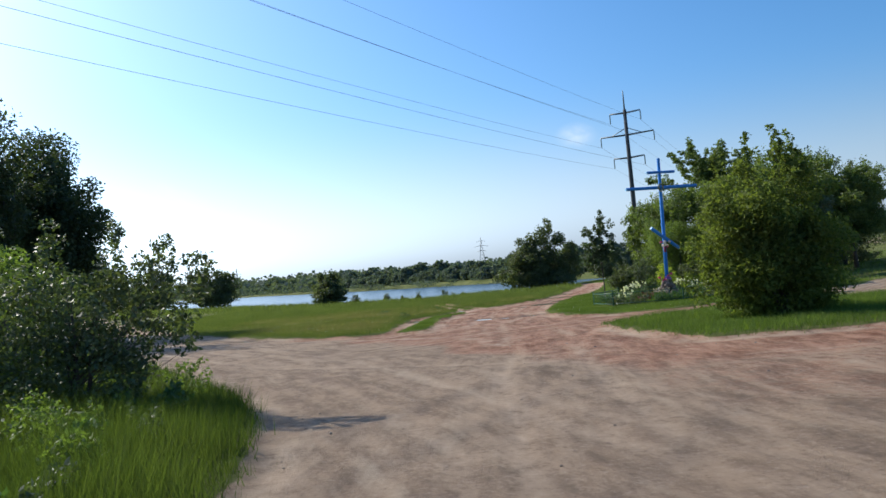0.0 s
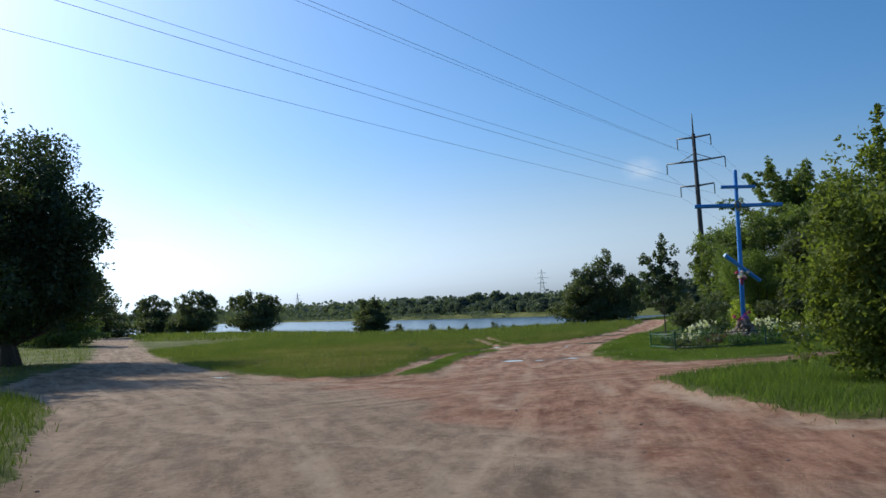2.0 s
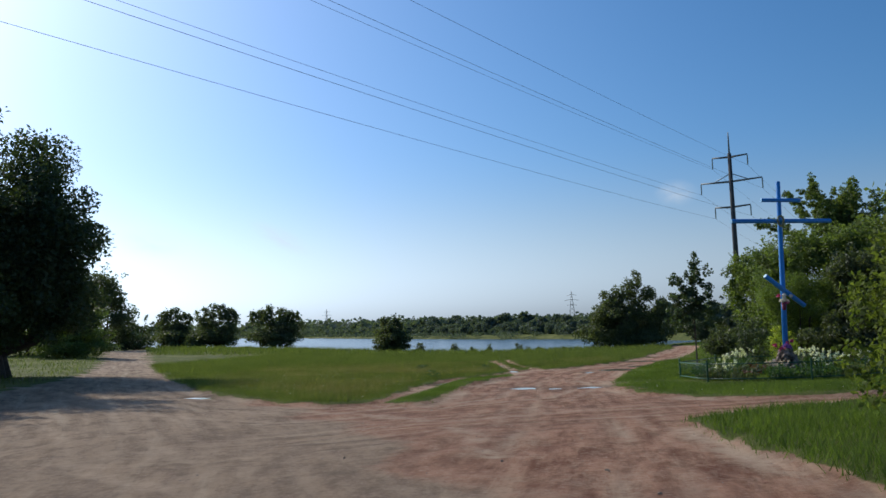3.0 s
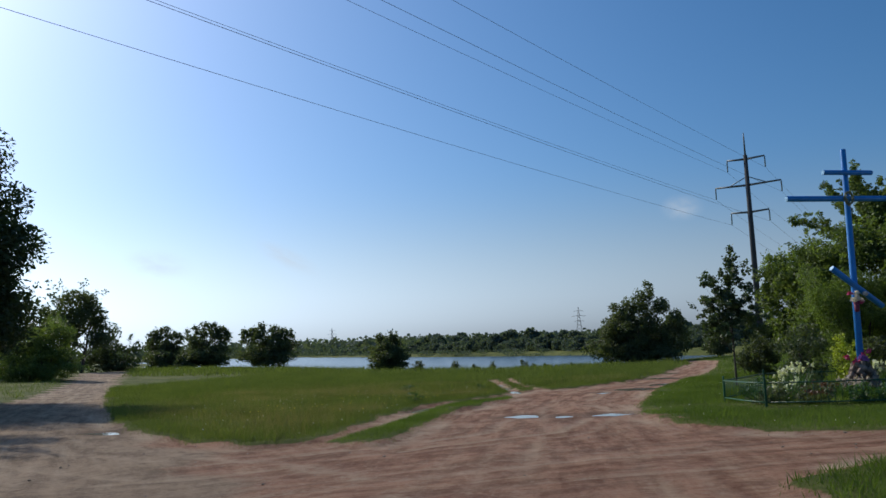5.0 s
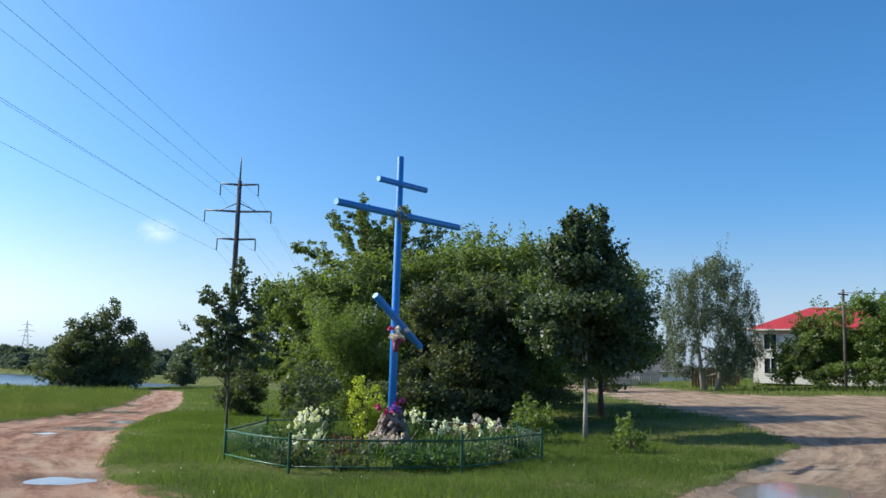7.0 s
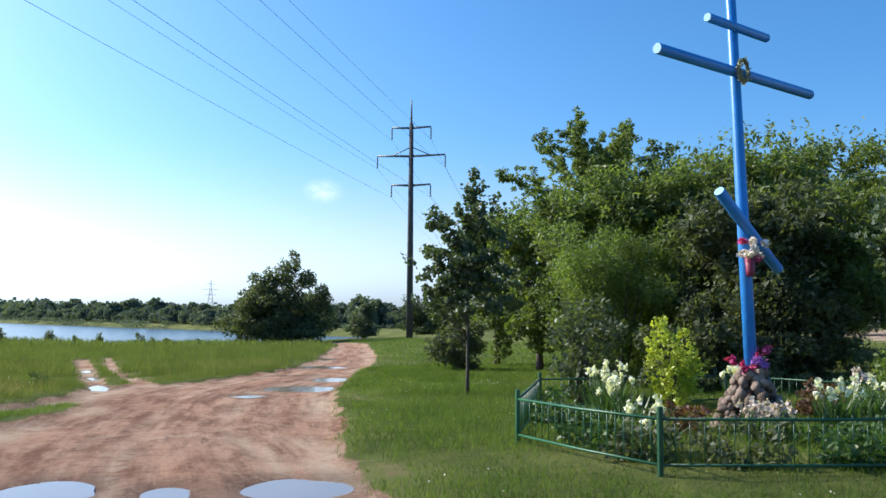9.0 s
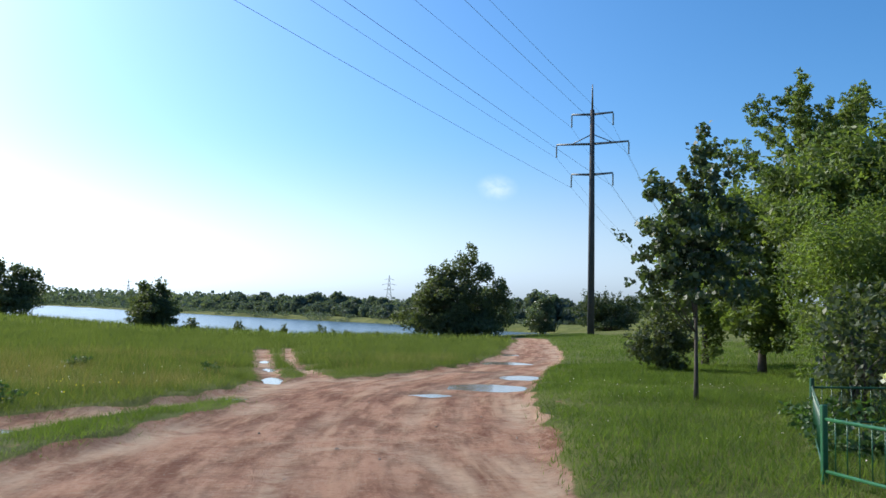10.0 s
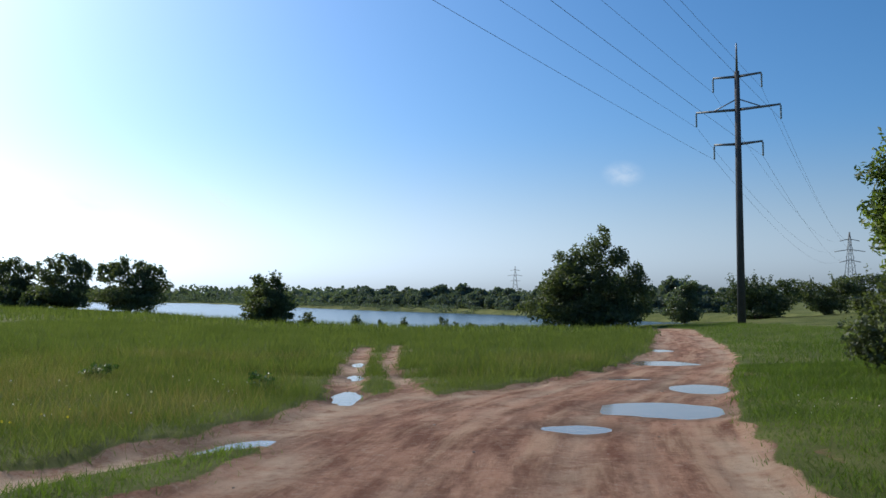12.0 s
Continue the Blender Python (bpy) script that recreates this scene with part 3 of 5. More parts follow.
def tree(name, x, y, crown, leaves, size, mat, label, category="tree", group="", seed=1, trunk=0.12, bark=None, per=22, spread=(0.22, 0.4), stems=1, slim=0.55,
         down=0.0, sprigs=0, lean=(0.0, 0.0), shell=0.3, sink=0.05, tall=1.0, split=False):
    """A tree or shrub: tapered trunk and limbs, and a crown of many leaves in uneven clumps. crown: ellipsoids relative to the foot."""
    rng = np.random.default_rng(seed)
    z0 = height(x, y) - sink
    top = thing(name, x, y, z0, label, category, group)
    if stems >= 3:
        r0, h0 = max(c[3] for c in crown), max(c[2] for c in crown)
        crown = list(crown) + [(0, 0, h0 * 0.35, r0 * 0.9, r0 * 0.9, h0 * 0.38)]
    clumps = sub_clumps(rng, crown, per, spread, tall)
    zlo = min(c[2] - c[5] for c in crown)
    zhi = max(c[2] + c[5] for c in crown)
    bm = bmesh.new()
    for s in range(stems):
        a = rng.uniform(0, 6.28)
        off = 0.0 if stems == 1 else trunk * 2.5
        foot = Vector((math.cos(a) * off, math.sin(a) * off, 0))
        ax, ay = (0, 0) if stems == 1 else (math.cos(a) * crown[0][3] * 0.3, math.sin(a) * crown[0][4] * 0.3)
        pts = [foot + Vector((ax * k + lean[0] * k + rng.normal() * trunk * 0.5 * k, ay * k + lean[1] * k + rng.normal() * trunk * 0.5 * k, zhi * (0.85 if stems == 1 else 0.62) * k)) for k in np.linspace(0, 1, 7)]
        tube(bm, pts, [trunk * (1.25 if i == 0 else 1) * (1 - 0.85 * i / 6) for i in range(7)], 7)
        for _ in range(max(5, int(14 / stems))):
            c = clumps[rng.integers(len(clumps))]
            if stems == 1 and c[2] < 0.45 * zhi:
                continue
            k = min(0.9, max(0.12 if stems > 1 else 0.3, (c[2] - c[5]) / zhi * rng.uniform(0.5, 0.9)))
            i = int(k * 6)
            p = pts[i].lerp(pts[i + 1], k * 6 - i)
            e = Vector(c[:3])
            m = p.lerp(e, 0.5) + Vector((0, 0, -0.08 * (e - p).length))
            r0 = trunk * (1 - 0.85 * k) * 0.45
            if split:
                limb = bmesh.new()
                tube(limb, [p, m, e], [r0, r0 * 0.6, r0 * 0.2], 5)
                part("limb", limb, bark or BARK, top)
            else:
                tube(bm, [p, m, e], [r0, r0 * 0.6, r0 * 0.2], 5)
    part("trunk", bm, bark or BARK, top)
    pts = clump_points(rng, clumps, leaves, shell)
    if sprigs:
        extra = []
        for _ in range(sprigs):
            c = crown[rng.integers(len(crown))]
            d = rng.normal(size=3)
            d[2] = abs(d[2]) + 0.4
            d /= np.linalg.norm(d)
            base = np.array(c[:3]) + d * np.array(c[3:]) * 0.85
            ln = rng.uniform(0.25, 0.5) * min(c[3], c[5])
            k = rng.random((26, 1))
            extra.append(base + (d * [1, 1, 1.2]) * ln * k + rng.normal(size=(26, 3)) * size * 0.55)
        pts = np.concatenate([pts] + extra)
    pts = pts[pts[:, 2] > 0.02]
    part("crown", np_mesh("crown", leaf_quads(rng, pts, size, slim=slim, down=down), 4), mat, top)
    return top


def build_weeds():
    r = random.Random(77)
    for k in range(44):
        y = r.uniform(3.4, 12.5)
        x = -2.55 - 0.12 * y - r.uniform(0.1, 3.4)
        h = r.uniform(0.35, 0.75)
        tree("weed", x, y, [(0, 0, h * 0.55, h * 0.5, h * 0.5, h * 0.5)], 420, 0.075, (L_LIGHT, L_BED, L_OLIVE)[k % 3], "leafy green weed in the long roadside grass", "plant", "weeds on the bank", seed=300 + k, trunk=0.008, stems=3, sprigs=3)
    for k in range(7):
        x, y = r.uniform(-6, 1), r.uniform(36, 56)
        if poly_distance(np.array([x]), np.array([y]), MEADOW)[0] < -0.8:
            h = r.uniform(0.3, 0.45)
            tree("weed", x, y, [(0, 0, h * 0.5, h * 0.8, h * 0.7, h * 0.5)], 420, 0.07, L_BED, "dark leafy tuft in the meadow", "plant", "weeds in the meadow", seed=330 + k, trunk=0.008, stems=3)


def build_trees():
    # near shrub on the grass bank, thin grey-green leaves
    tree("shrub", -6.0, 11.6, [(0.1, 0, 1.5, 1.3, 1.4, 1.1), (-1.2, 0.3, 1.5, 1.4, 1.4, 1.2), (0.7, -0.3, 1.5, 0.9, 0.9, 0.9), (-0.1, -0.2, 0.7, 1.3, 1.2, 0.7), (1.2, 0, 2.1, 0.28, 0.28, 0.55), (1.6, -0.1, 1.9, 0.25, 0.25, 0.45), (2.0, 0, 2.05, 0.3, 0.2, 0.4),
                                  (0.7, 0, 2.5, 0.25, 0.25, 0.6), (1.5, 0, 2.45, 0.2, 0.2, 0.45), (-0.3, 0, 2.7, 0.25, 0.25, 0.5), (1.7, 0, 1.2, 0.3, 0.3, 0.3), (-1.4, 0, 2.9, 0.3, 0.3, 0.6)], 15000, 0.085, L_OLIVE,
         "wild shrub with sparse grey-green leaves on the grassy bank", "shrub", seed=11, trunk=0.03, stems=6, sprigs=40, per=20)
    tree("shrub", -8.6, 13.5, [(0, 0, 1.5, 2.0, 2.0, 1.6), (-1.5, 0.5, 1.7, 1.5, 1.5, 1.5)], 13000, 0.11, L_LIGHT, "bushy green shrub on the grassy bank", "shrub", seed=12, trunk=0.04, stems=4, sprigs=10)
    # large willow by the left track
    tree("tree", -24.4, 50.0, [(1.6, -1.0, 4.4, 2.4, 2.4, 2.8), (-0.6, -0.5, 3.8, 4.2, 4.0, 2.6), (1.2, -0.8, 7.2, 3.4, 3.4, 3.6), (-0.9, 0, 8.2, 4.7, 4.7, 4.8), (-2.8, 0.5, 6.8, 4.7, 4.7, 4.5), (1.4, -0.8, 6.0, 3.2, 3.4, 3.6), (0, 1, 4.0, 3.6, 3.6, 2.6), (-3.6, 0, 4.2, 4, 4, 2.8)], 98000, 0.26, L_WILLOW,
         "large dark willow tree shading the sandy track", "tree", seed=13, trunk=0.38, per=60, spread=(0.2, 0.38), slim=0.45, stems=2, sprigs=26)
    tree("tree", -23.4, 41.3, [(0, 0, 7.2, 3.4, 3.4, 4.1), (0.6, -0.8, 9.6, 2.5, 2.5, 2.6), (-1.5, 0, 5.6, 3.4, 3.4, 3.5), (0.5, 0, 3.6, 3.0, 3.0, 2.6), (-2.5, 2.5, 8.0, 3.2, 3.2, 3.4)], 36000, 0.26, L_WILLOW,
         "dark willow tree beside a larger one on the turf", "tree", seed=23, trunk=0.3, per=46, spread=(0.18, 0.36), slim=0.45, stems=2, sprigs=30)
    tree("tree", -22.2, 35.0, [(0, 0, 5.6, 3.0, 3.0, 3.3), (0.5, -0.6, 3.4, 2.6, 2.6, 2.4), (-1.6, 0, 5.0, 2.8, 2.8, 3.0), (0.8, -0.4, 7.2, 2.0, 2.0, 2.2)], 24000, 0.26, L_WILLOW,
         "dark willow tree on the turf beside the crossing", "tree", seed=24, trunk=0.26, per=46, spread=(0.2, 0.38), slim=0.45, stems=2, sprigs=20)
    tree("bush", -39.4, 83.0, [(0, 0, 2.2, 3.6, 3.4, 2.3), (0.8, 0, 3.6, 2.4, 2.4, 1.9), (-2.2, 0, 3.0, 2.6, 2.6, 2.2), (1.0, -0.5, 1.0, 2.9, 2.6, 1.1), (-1.6, -0.6, 1.0, 2.9, 2.6, 1.1)], 22000, 0.2, L_LOCUST, "broad green bush beside the sandy track", "bush", seed=14, trunk=0.06, stems=5, sprigs=24)
    tree("bush", -47, 88, [(0, 0, 2.6, 3.8, 3.4, 2.8), (-3, 0, 3.0, 3.4, 3.4, 3.2)], 13000, 0.26, L_DARK, "dark bush beyond a willow beside the track", "bush", seed=15, trunk=0.06, stems=5, sprigs=16)
    # front shrub on the turf triangle
    tree("shrub", 8.5, 20.6, [(0.2, 0, 4.5, 0.16, 0.16, 0.5), (-0.6, -0.2, 4.3, 0.14, 0.14, 0.5), (0.7, 0.2, 4.3, 0.17, 0.17, 0.5), (-1.9, -0.6, 1.6, 0.35, 0.35, 0.5), (-1.7, -0.4, 2.9, 0.25, 0.25, 0.4), (0.3, 0, 4.0, 0.4, 0.4, 0.6), (-0.8, -0.3, 3.9, 0.3, 0.3, 0.55), (0.85, 0.2, 3.8, 0.4, 0.4, 0.4), (-1.2, -0.4, 2.0, 1.2, 1.2, 1.4), (-0.15, 0, 1.9, 1.75, 1.75, 1.9), (-0.7, -0.5, 2.7, 1.3, 1.3, 1.5), (0.5, 0.3, 2.9, 1.2, 1.2, 1.3), (-0.9, 0.6, 1.3, 1.3, 1.3, 1.3), (0.7, -0.2, 1.5, 1.2, 1.2, 1.5), (-0.2, 0, 0.8, 1.9, 1.8, 0.9)], 60000, 0.105, L_FRONT,
         "tall dense green shrub growing on the turf", "shrub", seed=16, trunk=0.05, stems=6, per=34, spread=(0.2, 0.36), sprigs=26)
    # young maple on the verge
    tree("sapling", 8.4, 45.4, [(0, 0, 2.1, 1.2, 1.2, 0.65), (-0.65, 0, 2.5, 0.85, 0.85, 0.7), (0.6, 0.2, 2.55, 0.9, 0.85, 0.75), (0, 0, 3.0, 0.95, 0.95, 0.75), (-0.25, 0, 3.45, 0.7, 0.65, 0.6), (0.2, 0, 3.8, 0.5, 0.5, 0.6), (0.05, 0, 4.35, 0.22, 0.22, 0.5)], 6800, 0.105, L_MAPLE,
         "young maple with a thin trunk on the verge", "tree", "maples on the verge", seed=18, trunk=0.04, per=24, spread=(0.12, 0.27), split=True, sprigs=22, slim=0.8, shell=0.2)
    # maple by the flower bed
    tree("maple_tree", 17.4, 41.2, [(0, 0, 3.1, 1.9, 1.9, 1.3), (-0.1, 0, 4.1, 1.5, 1.5, 1.2), (0.1, 0, 5.0, 0.95, 0.95, 1.0), (-0.45, 0, 5.8, 0.32, 0.32, 0.7), (0.4, 0, 6.0, 0.32, 0.32, 0.7), (0, 0.3, 5.7, 0.4, 0.4, 0.7), (-1.05, 0, 4.9, 0.42, 0.42, 0.7), (1.05, 0, 4.8, 0.45, 0.45, 0.7), (-1.3, 0, 2.9, 0.8, 0.8, 0.9), (1.3, 0, 2.8, 0.8, 0.8, 0.9)], 27000, 0.125, L_MAPLE,
         "dark green maple with a slim pale trunk", "tree", "maples on the verge", seed=19, trunk=0.065, bark=PALEBARK, split=True, per=30, spread=(0.2, 0.4), sprigs=70, slim=0.8, shell=0.1)
    # grove behind the cross
    grove = [(22.0, 59.0, 8.6, 2.8, L_LOCUST, 11), (14.5, 59.6, 6.3, 1.7, L_LOCUST, 1), (14.2, 54.8, 5.6, 1.8, L_LOCUST, 12), (14.6, 50.5, 6.2, 2.6, L_LOCUST, 3), (17.6, 49.5, 6.9, 2.8, L_LOCUST, 4), (20.8, 49.6, 7.0, 2.8, L_LOCUST, 5),
             (22.5, 53.5, 7.4, 3.0, L_MAPLE, 6), (23.6, 48.4, 6.0, 2.4, L_LOCUST, 7), (18.2, 46.6, 5.2, 2.2, L_LOCUST, 8), (16.0, 46.0, 5.0, 2.1, L_DARK, 9), (26.0, 55.0, 6.4, 2.6, L_DARK, 10)]
    for gx, gy, h, r, mat, sd in grove:
        low = 0.47 if sd in (5, 6, 7, 8, 10) else 0.34
        tree("grove_tree", gx, gy, [(0, 0, h * 0.62, r, r, h * 0.33), (r * 0.35, -r * 0.2, h * 0.8, r * 0.6, r * 0.6, h * 0.2), (-r * 0.4, 0, h * 0.72, r * 0.55, r * 0.55, h * 0.2), (0, -r * 0.3, h * low, r * 0.9, r * 0.9, h * 0.26)],
             26000 if gy < 53 else 16000, 0.165 if gy < 53 else 0.2, mat, "leafy green tree in a dense grove", "tree", "trees of the grove", seed=40 + sd, trunk=0.12, per=40, spread=(0.15, 0.32), sprigs=60, slim=0.42)
    # tall tree with leaf tufts along its rising boughs
    rt = np.random.default_rng(88)
    crown = [(0, 0, 5.2, 2.6, 2.6, 2.4), (0.5, 0, 6.8, 2.0, 2.0, 1.6)]
    for k in range(34):
        a, up = k * 2.4, rt.uniform(0.3, 1.4)
        ln = rt.uniform(3.0, 4.4) * (0.78 + 0.22 * math.sin(up))
        for q in (0.4, 0.52, 0.64, 0.75, 0.85, 0.93, 1.0):
            w = 0.56 - 0.26 * q + rt.uniform(-0.07, 0.07)
            crown.append((math.cos(a) * math.cos(up) * ln * q * 1.25 + rt.normal() * 0.08, math.sin(a) * math.cos(up) * ln * q + rt.normal() * 0.08, 5.9 + math.sin(up) * ln * q + 0.5 * q * q * math.cos(up), w, w, w * 0.8))
    tree("grove_tree", 19.3, 60.2, crown, 46000, 0.15, L_LOCUST, "tall tree with tufted leafy boughs above the grove", "tree", "trees of the grove", seed=42, trunk=0.17, per=4, spread=(0.4, 0.6), slim=0.42)
    tree("bush", 13.2, 47.6, [(0, 0, 2.1, 1.9, 1.8, 2.0), (-0.8, 0, 2.6, 1.3, 1.3, 1.6), (0.9, 0.3, 2.9, 1.3, 1.3, 1.7)], 34000, 0.1, L_LIGHT, "soft light green bush in front of a grove", "bush", seed=60, trunk=0.05, stems=5, per=30, sprigs=14, slim=0.35)
    tree("bush", 9.9, 42.9, [(0, 0, 0.95, 0.85, 0.85, 1.0), (0.3, 0.2, 1.4, 0.6, 0.6, 0.7)], 2600, 0.11, L_OLIVE, "grey-green lilac bush at the bed's corner", "bush", seed=61, trunk=0.025, stems=6, sprigs=6)
    tree("bush", 11.8, 56.2, [(0, 0, 0.8, 0.9, 0.9, 0.9), (0.3, 0.2, 1.4, 0.7, 0.7, 0.8), (-0.5, 0, 0.9, 0.7, 0.7, 0.8)], 4800, 0.12, L_DARK, "low dark bush in long grass", "bush", seed=62, trunk=0.03, stems=5, sprigs=10)
    for bx, by, r, h, sd in ((15.2, 44.6, 1.3, 2.6, 1), (16.9, 45.2, 1.3, 2.4, 2), (18.6, 48.2, 1.4, 2.8, 3), (24.8, 55.0, 1.7, 3.0, 6), (28.0, 57.4, 1.8, 3.0, 7), (13.6, 45.2, 1.1, 2.0, 5)):
        tree("undergrowth", bx, by, [(0, 0, h * 0.5, r, r, h * 0.5)], 5200, 0.13, L_DARK, "dark leafy undergrowth at the edge of a grove", "bush", "undergrowth of the grove", seed=70 + sd, trunk=0.03, stems=4)
    # lake shore
    tree("bush", -16.0, 114.0, [(0, 0, 1.7, 2.5, 2.4, 1.8), (0.3, 0, 2.9, 1.8, 1.8, 1.3), (0, 0, 0.8, 2.2, 2.1, 0.9), (-0.6, 0, 3.5, 0.6, 0.6, 0.7), (0.7, 0, 3.7, 0.5, 0.5, 0.7)], 11000, 0.27, L_DARK, "round dark bush on the lake shore", "bush", "bushes along the lake", seed=80, trunk=0.08, stems=3, sprigs=24)
    for k, (bx, by, h) in enumerate(((-8.7, 118.3, 1.3), (-4.3, 119.4, 1.0), (-0.7, 120.5, 1.4), (0.6, 120.9, 0.9), (2.0, 121.4, 1.0), (5.2, 122.6, 0.9), (-6.4, 118.9, 0.7))):
        tree("bush", bx, by, [(0, 0, h * 0.5, h * 0.32, h * 0.32, h * 0.5), (h * 0.25, 0, h * 0.35, h * 0.35, h * 0.3, h * 0.35)], 420, 0.17, L_DARK, "small dark tuft at the water's edge", "bush", "tufts along the lake", seed=180 + k, trunk=0.02, stems=3, sprigs=5)
    tree("bush", -12.6, 115.0, [(0, 0, 0.6, 0.9, 0.9, 0.7)], 500, 0.22, L_DARK, "small low bush on the lake shore", "bush", "bushes along the lake", seed=81, trunk=0.03, stems=3)
    tree("bush", 12.6, 119.0, [(0, 0, 3.0, 4.4, 3.6, 3.1), (1.4, 0, 6.0, 2.6, 2.4, 2.7), (1.7, 0, 8.0, 1.1, 1.1, 1.3), (-3.4, 0, 2.0, 2.6, 2.6, 2.0), (4.2, 0.5, 3.0, 2.3, 2.4, 2.9), (4.9, 0.5, 4.6, 1.0, 1.0, 1.3), (-0.9, 0, 5.4, 2.0, 2.0, 2.2), (-2.4, 0, 4.2, 1.6, 1.6, 1.7), (0.5, -1, 1.2, 5.0, 3.2, 1.3)], 38000, 0.28, L_DARK,
         "broad dark willow thicket by the lake", "bush", "bushes along the lake", seed=82, trunk=0.14, stems=5, per=30, sprigs=30)
    tree("bush", 23.4, 126.0, [(0, 0, 2.0, 2.1, 2.1, 2.0), (0.2, 0, 3.4, 1.4, 1.4, 1.3)], 7000, 0.25, L_BIRCH, "pale grey-green willow bush by the track", "bush", "bushes along the lake", seed=83, trunk=0.07, stems=3, sprigs=6)
    tree("bush", 34.0, 136.0, [(0, 0, 2.2, 4.2, 3.2, 2.2), (-1.5, 0, 3.2, 2.4, 2.4, 1.8), (2.3, 0, 3.0, 2.2, 2.2, 1.8)], 11000, 0.27, L_WILLOW, "spiky grey-green thicket behind the pylon", "bush", "bushes along the lake", seed=84, trunk=0.08, stems=5, sprigs=40)
    tree("bush", 43.5, 141.0, [(-2, 0, 2.0, 2.4, 2.4, 2.0), (1.6, 0, 2.3, 2.6, 2.6, 2.4)], 8000, 0.28, L_DARK, "dark rounded bush beyond the pylon", "bush", "bushes along the lake", seed=85, trunk=0.08, stems=4, sprigs=10)
    tree("bush", 50.0, 143.0, [(0, 0, 2.2, 3.8, 3.0, 2.4)], 5600, 0.32, L_DARK, "dark rounded bush beyond the pylon", "bush", "bushes along the lake", seed=86, trunk=0.08, stems=4, sprigs=6)
    tree("bush", 38.5, 147.0, [(0, 0, 1.7, 3.4, 2.6, 1.9)], 5200, 0.32, L_DARK, "dark rounded bush beyond the pylon", "bush", "bushes along the lake", seed=87, trunk=0.08, stems=4, sprigs=6)
    for bx, by, r, h, sd in ((-37.5, 136.0, 4.4, 6.0, 1), (-50.5, 147.0, 4.4, 6.6, 2), (-60.0, 152.0, 3.6, 6.6, 3), (-58.0, 148.0, 2.0, 2.6, 4), (-53, 145, 1.8, 2.0, 5)):
        tree("bush", bx, by, [(0, 0, h * 0.42, r, r * 0.9, h * 0.42), (-r * 0.3, 0, h * 0.68, r * 0.55, r * 0.55, h * 0.3), (r * 0.4, 0, h * 0.66, r * 0.5, r * 0.5, h * 0.3), (0, 0, h * 0.2, r * 0.95, r * 0.85, h * 0.2)] + [(r * q, 0, h * (0.92 - 0.25 * abs(q)), r * 0.16, r * 0.16, h * 0.16) for q in (-0.7, -0.4, -0.1, 0.2, 0.45, 0.75)], 11000, 0.33, L_DARK if sd < 4 else L_OLIVE,
             "dark many-stemmed tree at the meadow's end", "tree", "trees at the meadow's end", seed=90 + sd, trunk=0.1, stems=4, sprigs=50)
    tree("bush", -53.0, 123.0, [(0, 0, 2.2, 3.6, 3.2, 2.3), (-3, 0, 2.4, 3, 3, 2.4)], 4500, 0.36, L_WILLOW, "spreading green thicket along the track", "bush", "trees at the meadow's end", seed=97, trunk=0.1, stems=4, sprigs=12)
    tree("tree", -52.0, 111.0, [(0, 0, 6.0, 4.0, 4.0, 4.4), (-3, 0, 5.0, 3.4, 3.4, 4.0)], 13000, 0.34, L_DARK, "tall dark tree along the track", "tree", "trees at the meadow's end", seed=98, trunk=0.2, stems=2, sprigs=14)
    # gardens
    tree("birch_tree", 47.0, 66.2, [(0, 0, 6.4, 3.36, 3.22, 3.4), (-2.08, 0, 5.2, 2.28, 2.18, 3.2), (2.21, 0, 5.4, 2.28, 2.18, 3.4), (1.17, 0, 8.3, 1.8, 1.72, 1.6), (-2.86, 0, 4, 1.92, 1.84, 3), (3.38, 0, 4, 2.04, 1.95, 3), (0.52, -1.4, 3.2, 2.16, 1.38, 2.4), (-2.34, 0, 2.1, 1.68, 1.49, 1.7), (1.95, -0.5, 2.1, 1.8, 1.61, 1.7), (3.9, 0, 2.4, 1.44, 1.38, 2), (0, -1, 1.8, 1.92, 1.38, 1.5), (-1.69, -1.2, 7.4, 1.08, 1.03, 1.5)], 46000, 0.165, L_BIRCH, "weeping grey-green birch beside a garden", "tree", seed=101, trunk=0.2, bark=PALEBARK, per=44, spread=(0.09, 0.2), slim=0.32, down=1.4, stems=2, sprigs=30, tall=1.8)
    for bx, by, r, h, sd in ((50.6, 60.0, 1.8, 5.6, 1), (52.0, 58.0, 2.6, 6.4, 2), (53.6, 55.6, 3.0, 6.9, 3), (62.0, 50.0, 3.0, 6.6, 4), (49.4, 61.8, 0.9, 3.6, 5), (67, 46, 3.2, 7.5, 6), (74, 40, 3.2, 8, 7), (57.6, 50.6, 3.0, 7.2, 8)):
        tree("garden_tree", bx, by, [(0, 0, h * 0.62, r, r, h * 0.34), (r * 0.4, 0, h * 0.45, r * 0.9, r * 0.9, h * 0.36), (-r * 0.2, 0, h * 0.26, r * 0.95, r * 0.95, h * 0.24)], 15000 if sd != 5 else 2400, 0.2, L_LIGHT if sd in (2, 3, 8) else L_LOCUST, "leafy green garden tree" if sd != 5 else "thin young garden tree", "tree", "trees before the houses", seed=110 + sd, trunk=0.1 if sd != 5 else 0.05, bark=PALEBARK if sd == 5 else None, per=30, spread=(0.16, 0.34), sprigs=24)
